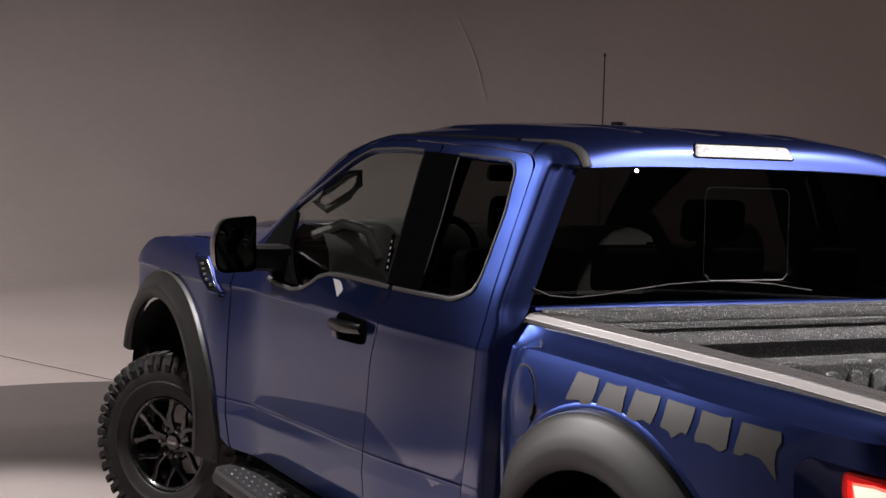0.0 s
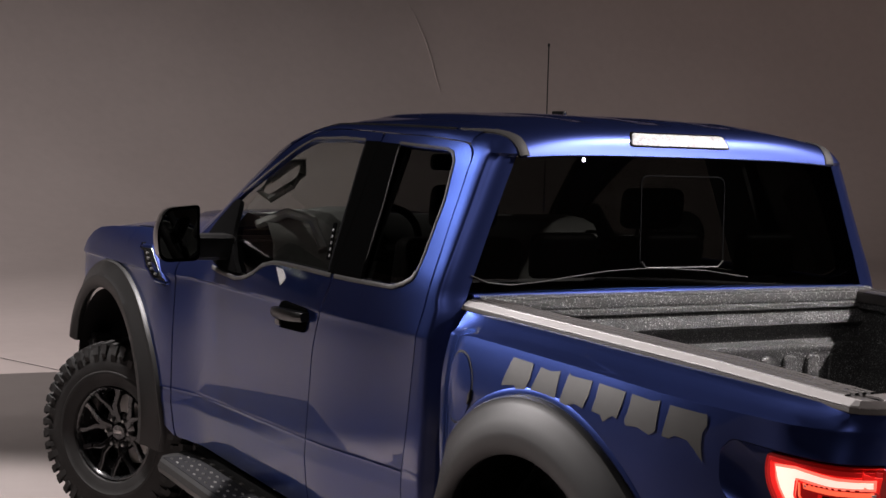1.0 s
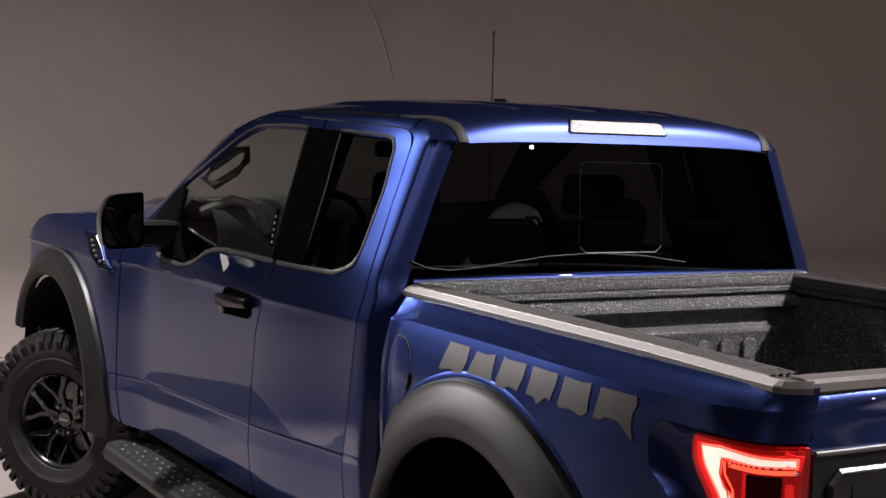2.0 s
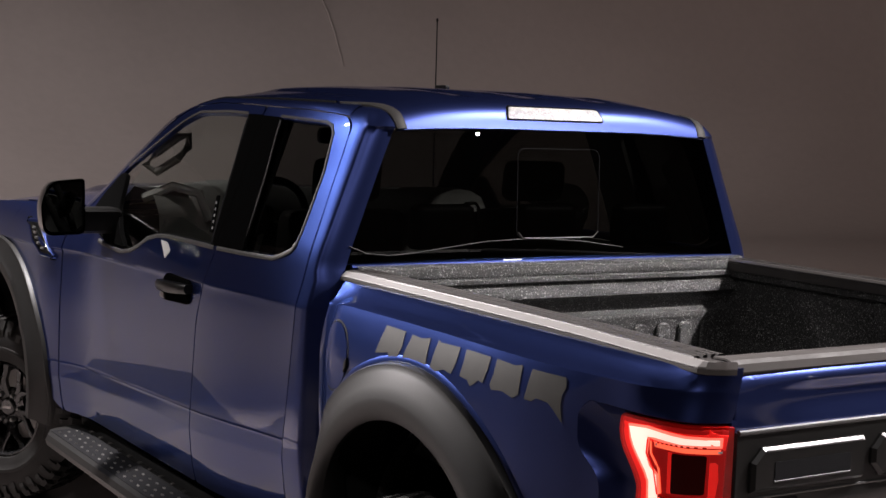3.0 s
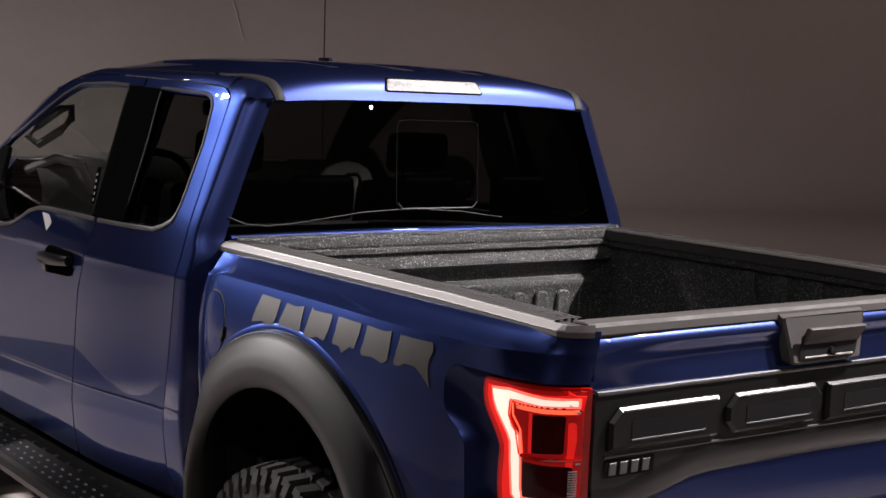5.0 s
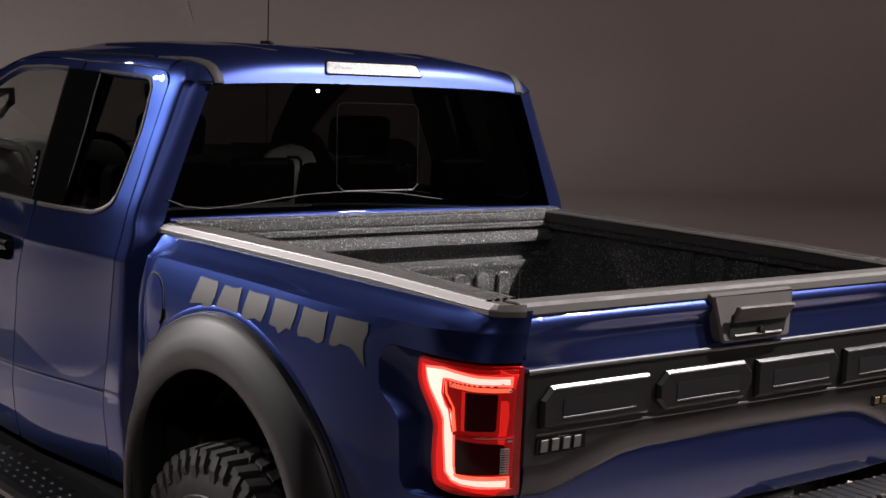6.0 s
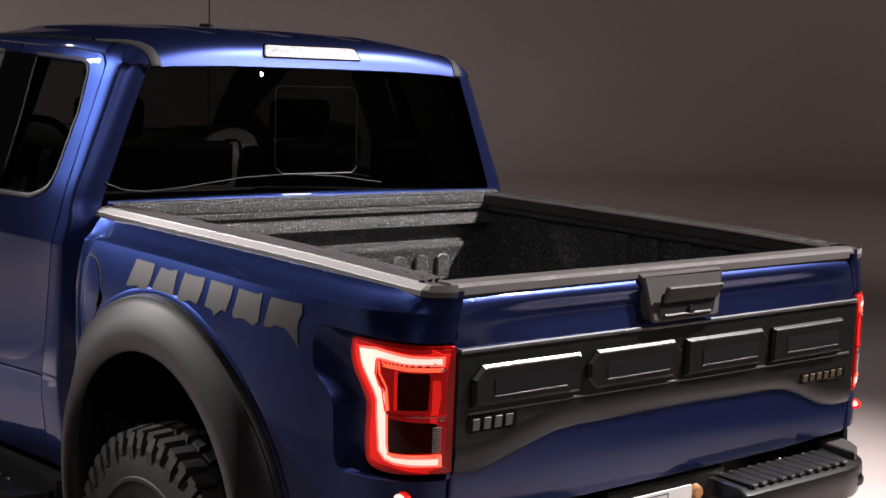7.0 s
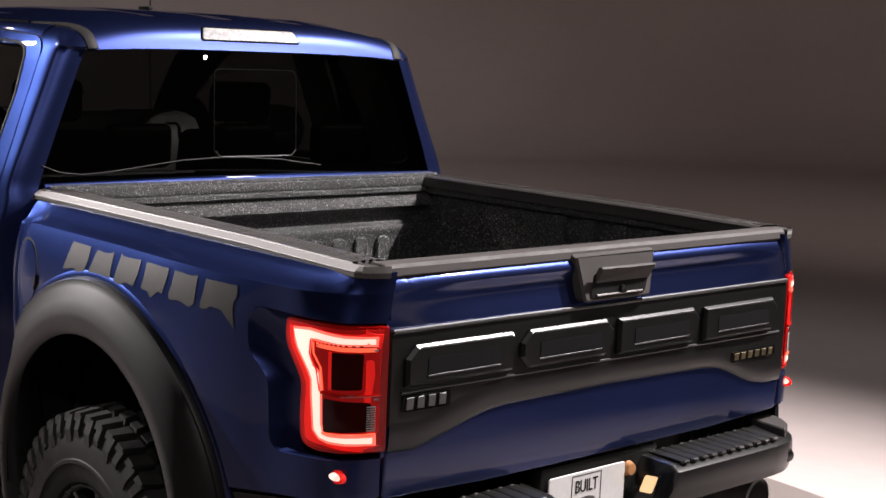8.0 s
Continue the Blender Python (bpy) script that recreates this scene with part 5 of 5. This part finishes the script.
part("bumper_lamp", prism(rounded([(-1.010, 0.712), (-1.052, 0.716), (-1.056, 0.760), (-1.014, 0.756)], 0.005, 2), 0.004, lambda u, v, d: Vector((0.162 - 0.42 * (0.80 - v) - d, u, v)), 0.002), AMBER, bumper, "warm glowing bumper lamp")
part("lamp_bezel", prism(rounded([(-1.002, 0.704), (-1.060, 0.708), (-1.064, 0.768), (-1.006, 0.764)], 0.006, 2), 0.002, lambda u, v, d: Vector((0.1635 - 0.42 * (0.80 - v) - d, u, v)), 0.001), BLACK, bumper)

# ---- wheels ----
def wheel(side, cy, turn):
    """One wheel: tyre with lugs, black alloy rim, hub and nuts; axis along x."""
    base = new("wheel")
    base.parent = truck
    base.matrix_world = pose(side * (0.860 + 0.130 * (turn > 0)), cy + (0.02 if turn == 0 else 0.0), AXLE_Z, 0, 0, turn)
    tagged(base, "black alloy wheel with a knobbly off-road tyre")

    def put(r, a, t):
        return Vector((side * a, r * math.cos(t), r * math.sin(t)))
    tyre_prof = [(0.222, -0.125), (0.232, -0.142), (0.262, -0.152), (0.330, -0.158), (0.378, -0.148), (0.406, -0.130), (0.414, -0.09), (0.416, 0.0), (0.414, 0.09), (0.406, 0.130), (0.378, 0.148), (0.330, 0.158), (0.300, 0.157), (0.296, 0.160), (0.286, 0.160), (0.282, 0.156), (0.262, 0.152), (0.240, 0.145), (0.232, 0.142), (0.222, 0.125)]
    tyre = part("tyre", lathe(tyre_prof, 72, put), RUBBER, base, "black knobbly off-road tyre")
    lugs = bmesh.new()
    n = 44
    for k in range(n):
        for row, (a0, a1, w, shift) in enumerate(((0.088, 0.150, 0.62, 0.0), (0.030, 0.082, 0.70, 0.5), (-0.026, 0.024, 0.70, 0.0), (-0.082, -0.032, 0.70, 0.5), (-0.150, -0.088, 0.62, 0.0))):
            t0 = math.tau * (k + shift) / n
            dt = math.tau / n * w
            skew = 0.035 * (1 if row % 2 else -1)
            top = TYRE_R - 0.004
            low = [put(0.404, a, t) for a, t in ((a0, t0), (a1, t0 + skew), (a1, t0 + dt + skew), (a0, t0 + dt))]
            edge = 0.004
            high = [put(top - (0.010 if abs(a) > 0.14 else 0), a, t) for a, t in ((a0 + edge, t0 + 0.01), (a1 - edge, t0 + skew + 0.01), (a1 - edge, t0 + dt + skew - 0.01), (a0 + edge, t0 + dt - 0.01))]
            lo, hi = [lugs.verts.new(p) for p in low], [lugs.verts.new(p) for p in high]
            lugs.faces.new(hi)
            for i in range(4):
                lugs.faces.new((lo[i], lo[(i + 1) % 4], hi[(i + 1) % 4], hi[i]))
        # shoulder blocks that run down the sidewall
        t0 = math.tau * k / n
        dt = math.tau / n * (0.55 if k % 2 else 0.42)
        deep = 0.345 if k % 2 else 0.362
        ring = []
        for r, a in ((deep, 0.156), (0.380, 0.158), (0.420, 0.146), (0.400, 0.120)):
            ring.append([lugs.verts.new(put(r, a, t)) for t in (t0, t0 + dt)])
        for p, q in zip(ring, ring[1:]):
            lugs.faces.new((p[0], p[1], q[1], q[0]))
        inner = [[lugs.verts.new(put(r, a - 0.012, t)) for t in (t0 - 0.006, t0 + dt + 0.006)] for r, a in ((deep - 0.004, 0.156), (0.380, 0.156), (0.412, 0.142))]
        for i in range(2):
            for s in (0, 1):
                lugs.faces.new((ring[i][s], ring[i + 1][s], inner[i + 1][s], inner[i][s]))
        lugs.faces.new((ring[0][0], ring[0][1], inner[0][1], inner[0][0]))
    bmesh.ops.recalc_face_normals(lugs, faces=lugs.faces[:])
    part("tread", lugs, RUBBER, tyre, smooth=False)
    rim = part("rim", lathe([(0.228, -0.12), (0.228, 0.118), (0.226, 0.134), (0.219, 0.138), (0.212, 0.132), (0.205, 0.110), (0.198, 0.04), (0.196, -0.10)], 64, put), RIM, base, "gloss black alloy rim")
    part("brake_disc", lathe([(0.0, -0.02), (0.168, -0.02), (0.170, -0.045)], 48, put), STEEL, base)
    part("rim_backing", lathe([(0.0, -0.06), (0.20, -0.06)], 32, put), DARK, base)
    for k in range(6):
        for d in (-1, 1):
            t = math.tau * k / 6 + 0.26
            bm = bmesh.new()
            sec = []
            for r, off, w, a in ((0.048, 0.006, 0.017, 0.088), (0.100, 0.009, 0.017, 0.102), (0.128, 0.018, 0.016, 0.110), (0.170, 0.052, 0.016, 0.118), (0.208, 0.072, 0.020, 0.126)):
                c, s_ = math.cos(t), math.sin(t)
                ring = []
                for lat, dep in ((-w, -0.024), (-w * 0.9, -0.004), (-w * 0.55, 0.0), (w * 0.55, 0.0), (w * 0.9, -0.004), (w, -0.024)):
                    o = d * off + lat
                    ring.append(Vector((side * (a + dep), r * c - o * s_, r * s_ + o * c)))
                sec.append(ring)
            net(sec, bm, closed=True)
            bmesh.ops.recalc_face_normals(bm, faces=bm.faces[:])
            part("spoke", bm, RIM, rim, angle=30)
    part("hub", lathe([(0.0, 0.096), (0.034, 0.096), (0.040, 0.090), (0.044, 0.082), (0.086, 0.078), (0.092, 0.06)], 32, put), RIM, base)
    part("hub_plate", block(side * 0.094, side * 0.099, -0.024, 0.024, -0.007, 0.007, 0.001), STEEL, base)
    for k in range(6):
        t = math.tau * k / 6
        part("wheel_nut", lathe([(0.0, 0.108), (0.008, 0.106), (0.011, 0.096), (0.011, 0.076)], 10, lambda r, a, q: Vector((side * a, 0.066 * math.cos(t) + r * math.cos(q), 0.066 * math.sin(t) + r * math.sin(q)))), CHROME, base, "bright wheel nut")
    return base


for side in (-1, 1):
    wheel(side, AXLE_REAR, 0)
    wheel(side, AXLE_FRONT, 33)
    for cy, tag in ((AXLE_REAR, 0), (AXLE_FRONT, 1)):
        liner_bm = bmesh.new()
        rows = []
        for k in range(25):
            t = -0.15 + (math.pi + 0.3) * k / 24
            rows.append([(side * x, cy + 0.07 * tag + r * (1 + 0.21 * tag) * math.cos(t), 0.635 + r * math.sin(t)) for x, r in ((1.03 + 0.06 * tag, 0.466), (0.96, 0.50), (0.62, 0.52), (0.60, 0.0))])
        net(rows, liner_bm)
        part("arch_liner", liner_bm, DARK, truck, "black wheel arch liner")
    bm = tube([(side * 0.72, AXLE_REAR + 0.03, 0.40), (side * 0.70, AXLE_REAR + 0.05, 1.05)], 0.035, 14)
    part("damper", bm, RAIL_DARK, truck)

# ---- door mirrors ----
def mirror_shell():
    bm = bmesh.new()
    face = rounded([(-1.095, 1.365), (-1.300, 1.372), (-1.315, 1.50), (-1.268, 1.580), (-1.100, 1.586)], [0.035, 0.05, 0.05, 0.045, 0.02], 5)
    rings = []
    for dy, k in ((0.000, 0.985), (-0.004, 1.0), (0.020, 1.0), (0.065, 0.96), (0.10, 0.84), (0.118, 0.60)):
        rings.append([(-1.20 + (x + 1.20) * k, 2.255 + dy - 0.70 * (x + 1.2) * -1.0 * 0.9, 1.478 + (z - 1.478) * k) for x, z in face])
    net(rings, bm, closed=True)
    bm.faces.new(bm.verts[-len(face):])
    bmesh.ops.recalc_face_normals(bm, faces=bm.faces[:])
    return bm


def mirror_face():
    face = rounded([(-1.105, 1.378), (-1.288, 1.384), (-1.302, 1.50), (-1.260, 1.568), (-1.108, 1.573)], [0.03, 0.045, 0.045, 0.04, 0.02], 5)
    bm = bmesh.new()
    bm.faces.new([bm.verts.new((x, 2.259 + 0.63 * (x + 1.2), z)) for x, z in face])
    bmesh.ops.triangulate(bm, faces=bm.faces[:])
    return bm


shells = pair("mirror_shell", mirror_shell, GLOSS_BLACK, truck, "gloss black door mirror")
pair("mirror_glass", mirror_face, MIRROR, shells, "dark reflecting mirror glass")
pair("mirror_arm", lambda: block(-1.15, -0.93, 2.34, 2.47, 1.362, 1.465, 0.03, 3), BLACK, shells)

# ---- bonnet, nose, windscreen ----
hood_half = curve((2.70, 0.87), (3.2, 0.93), (3.9, 0.93), (4.25, 0.88), (4.40, 0.80))
hood_edge = curve((2.70, 1.455), (2.9, 1.437), (3.4, 1.420), (3.9, 1.387), (4.28, 1.337), (4.40, 1.26))
rows = []
for k in range(30):
    y = 2.72 + (4.40 - 2.72) * k / 29
    row = []
    for j in range(41):
        s = -1 + j / 20
        z = hood_edge(y) + 0.050 * (1 - abs(s) ** 3) * (1 - smoothstep(4.1, 4.40, y) * 0.7)
        z += 0.035 * smoothstep(0.64, 0.52, abs(s)) * smoothstep(0.20, 0.34, abs(s)) * smoothstep(4.25, 3.9, y)
        row.append((s * hood_half(y), y, z))
    rows.append(row)
part("bonnet", thicken(net(rows), 0.015), PAINT, truck, angle=50)
for side in (-1, 1):
    part("bonnet_vent", prism(rounded([(side * 0.30, 3.35), (side * 0.50, 3.40), (side * 0.48, 3.75), (side * 0.30, 3.72)], 0.02, 3), 0.012, lambda u, v, d: Vector((u, v, 1.478 - 0.03 * (v - 3.35) + d)), 0.003), BLACK, truck, "black bonnet vent")
nose = part("grille", block(-0.78, 0.78, 4.30, 4.40, 0.86, 1.30, 0.03, 3), BLACK, truck, "black front grille")
for z in (0.95, 1.08, 1.21):
    part("grille_bar", block(-0.70, 0.70, 4.395, 4.425, z - 0.018, z + 0.018, 0.008), CHARCOAL, nose)
for side in (-1, 1):
    part("headlamp", block(side * 0.66, side * 0.90, 4.18, 4.39, 1.02, 1.27, 0.03, 3), GLASS_CLEAR, truck, "clear headlamp")
    part("bumper_corner", prism(rounded([(3.90, 0.826), (4.40, 0.806), (4.44, 0.64), (4.35, 0.64), (4.32, 0.745), (3.90, 0.780)], [0.01, 0.02, 0.02, 0.01, 0.04, 0.01], 3), 0.09, lambda u, v, d: Vector((side * (0.985 - 0.45 * max(0, u - 4.15) + d), u, v)), 0.01), BLACK, truck, "black front bumper corner")
    part("side_marker_front", prism([(4.16, 0.900), (4.18, 0.900), (4.18, 0.916), (4.16, 0.916)], 0.010, lambda u, v, d: Vector((side * (1.105 + d), u, v))), AMBER, truck, "small amber marker lamp")
part("front_bumper", block(-0.90, 0.90, 4.38, 4.50, 0.58, 0.84, 0.04, 3), BLACK, truck, "black steel front bumper")
rows = []
for k in range(13):
    t = k / 12
    y, z = 2.14 + 0.66 * t, 1.900 - 0.465 * t - 0.03 * math.sin(math.pi * t) * -1
    w = 0.660 + 0.15 * t
    rows.append([(w * s, y + 0.06 * (1 - s * s), z + 0.012 * (1 - s * s)) for s in [-1 + j / 8 for j in range(17)]])
part("windscreen", net(rows), GLASS_CLEAR, truck, "clear windscreen glass", angle=80)
part("wiper", tube([(-0.55, 2.835, 1.462), (-0.1, 2.80, 1.49), (0.35, 2.83, 1.47)], 0.008, 6), BLACK, truck)

# ---- antenna on the far front wing ----
mast = part("antenna", tube([(0.90, 2.93, 1.40), (0.897, 2.935, 1.80), (0.893, 2.94, 2.352)], 0.0032, 8), BLACK, truck, "thin black whip antenna")
part("antenna_ball", lathe([(0.0, 0.012), (0.005, 0.009), (0.006, 0.0), (0.005, -0.006), (0.0, -0.009)], 10, lambda r, a, t: Vector((0.893 + r * math.cos(t), 2.94 + r * math.sin(t), 2.352 + a))), BLACK, mast)
part("roof_fin", block(0.055, 0.075, 1.52, 1.60, 1.985, 2.002, 0.006), BLACK, roof, "small black roof aerial")

# ---- running boards ----
for side in (-1, 1):
    rows = []
    for y, dx, dz in ((2.82, -0.10, 0.0), (2.80, -0.035, 0.0), (2.72, 0.0, 0.0), (2.2, 0.0, 0.0), (1.6, 0.0, 0.0), (1.05, 0.0, 0.0), (0.88, -0.02, 0.0), (0.80, -0.08, 0.0), (0.78, -0.16, 0.0)):
        rows.append([(side * (x + dx * (x > 0.95)), y, z + dz) for x, z in ((0.90, 0.470), (0.93, 0.482), (1.085, 0.482), (1.112, 0.476), (1.122, 0.455), (1.115, 0.430), (1.085, 0.420), (0.93, 0.420), (0.90, 0.432))])
    bm = net(rows, closed=True)
    bm.faces.new(bm.verts[:9])
    bm.faces.new(bm.verts[-9:])
    bmesh.ops.recalc_face_normals(bm, faces=bm.faces[:])
    board = part("running_board", bm, CHARCOAL, truck, "satin black running board with raised grip studs", angle=35)
    part("tread_plate", block(side * 0.955, side * 1.090, 1.00, 2.745, 0.4815, 0.4840, 0.001), INK, board, "black grip plate")
    for k in range(25):
        for x, step in ((0.992, 0.0), (1.030, 0.010), (1.066, 0.002)):
            y = 2.70 - 0.072 * k - step
            if y < 0.95:
                continue
            part("grip_stud", lathe([(0.003, 0.007), (0.0048, 0.0065), (0.007, 0.0)], 8, lambda r, a, t: Vector((side * (x + r * math.sin(t)), y + 1.9 * r * math.cos(t), 0.481 + a))), STEEL, board)
    for k in range(14):
        y = 2.66 - 0.115 * k
        part("board_slot", block(side * 0.932, side * 0.948, y - 0.012, y + 0.012, 0.478, 0.486, 0.002), STEEL if k % 2 else RAIL_DARK, board)
    for y in (2.5, 1.85, 1.2):
        part("board_bracket", block(side * 0.60, side * 0.95, y - 0.03, y + 0.03, 0.425, 0.46, 0.006), DARK, board)
    part("sill", block(side * 0.80, side * 0.925, 0.76, 2.86, 0.44, 0.52, 0.02), DARK, truck)

# ---- underbody ----
part("chassis", block(-0.60, 0.60, -0.90, 4.2, 0.42, 0.60, 0.03), DARK, truck)
part("cab_floor", block(-0.86, 0.86, 0.70, 2.85, 0.55, 0.62, 0.01), DARK, truck)
part("axle_tube", tube([(-0.85, AXLE_REAR, AXLE_Z), (0.85, AXLE_REAR, AXLE_Z)], 0.05, 14), DARK, truck)
part("axle_tube", tube([(-0.85, AXLE_FRONT, AXLE_Z), (0.85, AXLE_FRONT, AXLE_Z)], 0.04, 14), DARK, truck)
part("firewall", block(-0.92, 0.92, 2.80, 2.90, 0.55, 1.40, 0.01), DARK, truck)
part("headliner", thicken(net([[roof_at(y, s) - Vector((0, 0, 0.035)) for s in (-0.95, -0.8, -0.4, 0, 0.4, 0.8, 0.95)] for y in (0.74, 0.9, 1.3, 1.7, 2.08)]), 0.006), DASH, truck)

# ---- cabin ----
def soft_block(x0, x1, y0, y1, z0, z1, lean=0.0, r=0.05):
    bm = block(x0, x1, y0, y1, z0, z1, r, 4)
    for v in bm.verts:
        v.co.y -= lean * (v.co.z - z0)
    return bm


for x, y in ((-0.42, 1.66), (0.42, 1.66)):
    seat = part("front_seat", soft_block(x - 0.25, x + 0.25, y - 0.10, y + 0.44, 0.72, 0.94), LEATHER, truck, "black leather front seat")
    part("seat_back", soft_block(x - 0.24, x + 0.24, y - 0.18, y - 0.03, 0.90, 1.53, 0.20), LEATHER, seat)
    part("headrest", soft_block(x - 0.13, x + 0.13, y - 0.285, y - 0.185, 1.56, 1.72, 0.10, 0.045), LEATHER, seat)
    for d in (-0.05, 0.05):
        part("headrest_post", tube([(x + d, y - 0.19, 1.46), (x + d, y - 0.235, 1.60)], 0.006, 8), CHROME, seat)
bench = part("rear_bench", soft_block(-0.70, 0.70, 0.80, 1.18, 0.74, 0.92), LEATHER, truck, "black leather rear bench")
part("bench_back", soft_block(-0.70, 0.70, 0.74, 0.86, 0.90, 1.44, 0.06), LEATHER, bench)
for x in (-0.42, 0.0, 0.42):
    part("bench_headrest", soft_block(x - 0.12, x + 0.12, 0.735, 0.80, 1.45, 1.60, 0.04, 0.035), LEATHER, bench)
dash = bmesh.new()
rows = []
for k in range(17):
    x = -0.80 + 0.1 * k
    brow = 0.045 * smoothstep(0.30, 0.12, abs(x + 0.42))
    rows.append([(x, 2.30, 1.02), (x, 2.27, 1.27), (x, 2.29, 1.44), (x, 2.35, 1.510 + brow), (x, 2.44, 1.532 + brow), (x, 2.58, 1.540 + brow * 0.4), (x, 2.76, 1.452)])
net(rows, dash)
bmesh.ops.recalc_face_normals(dash, faces=dash.faces[:])
dashboard = part("dashboard", dash, DASH, truck, "dark grey moulded dashboard", angle=60)
part("dash_trim", tube([(-0.82, 2.42, 1.50), (-0.72, 2.34, 1.555), (-0.63, 2.29, 1.53), (-0.60, 2.25, 1.42)], 0.020, 8), TRIM_SILVER, dashboard, "silver dash trim")
part("dash_trim", tube([(0.12, 2.29, 1.40), (0.15, 2.265, 1.30), (0.16, 2.26, 1.15)], 0.014, 8), TRIM_SILVER, dashboard, "silver dash trim")
part("screen", block(-0.10, 0.10, 2.255, 2.268, 1.20, 1.36, 0.004), GLOSS_BLACK, dashboard)
steer = part("steering_wheel", tube([(-0.42 + 0.185 * math.cos(t), 2.12 - 0.075 * math.sin(t), 1.43 + 0.17 * math.sin(t)) for t in (math.tau * k / 36 for k in range(36))], 0.016, 10, closed=True), LEATHER, truck, "black steering wheel")
part("wheel_boss", soft_block(-0.49, -0.35, 2.11, 2.16, 1.37, 1.49, -0.4, 0.03), LEATHER, steer)
for t in (0.0, math.pi, -math.pi / 2):
    part("wheel_spoke", tube([(-0.42 + 0.05 * math.cos(t), 2.13, 1.43 + 0.05 * math.sin(t)), (-0.42 + 0.18 * math.cos(t), 2.12 - 0.073 * math.sin(t), 1.43 + 0.165 * math.sin(t))], 0.012, 8), TRIM_SILVER, steer)
inside = part("inside_mirror", soft_block(-0.13, 0.13, 2.20, 2.235, 1.745, 1.815, 0.1, 0.03), BLACK, truck, "black inside mirror")
part("inside_mirror_stem", tube([(0.0, 2.23, 1.80), (0.0, 2.26, 1.86)], 0.010, 8), BLACK, inside)
part("pillar_grip", tube([(-0.835, 2.36, 1.640), (-0.80, 2.33, 1.690), (-0.735, 2.26, 1.758), (-0.700, 2.24, 1.765), (-0.700, 2.24, 1.720), (-0.735, 2.26, 1.672), (-0.80, 2.33, 1.612)], 0.017, 8, closed=True), DASH, truck, "dark grab handle on the pillar")
part("centre_console", soft_block(-0.14, 0.14, 1.25, 2.25, 0.70, 1.02), DASH, truck)
# white bar added in the shape of a hooked reflection in the rear glass
part("glint_hook", tube([(-0.178, 1.0, 1.49), (-0.188, 1.0, 1.566), (-0.172, 1.0, 1.584), (-0.130, 1.0, 1.584), (-0.118, 1.0, 1.57), (-0.115, 1.0, 1.525)], 0.006, 8), PLATE, truck, "white bent bar standing in for a bright reflection in the rear glass")
for side in (-1, 1):
    part("door_card", prism(rounded([(0.80, 0.62), (2.70, 0.62), (2.68, 1.34), (2.2, 1.30), (1.9, 1.385), (0.80, 1.39)], 0.04, 3), 0.03, lambda u, v, d: Vector((side * (cab_half(u, v) - 0.075 + d), u, v))), DASH, truck, "dark inner door panel")
    part("pillar_cover", prism([(1.24, 1.38), (1.48, 1.38), (1.49, 1.86), (1.27, 1.86)], 0.02, lambda u, v, d: Vector((side * (cab_half(u, v) - 0.06 + d), u, v))), DASH, truck)
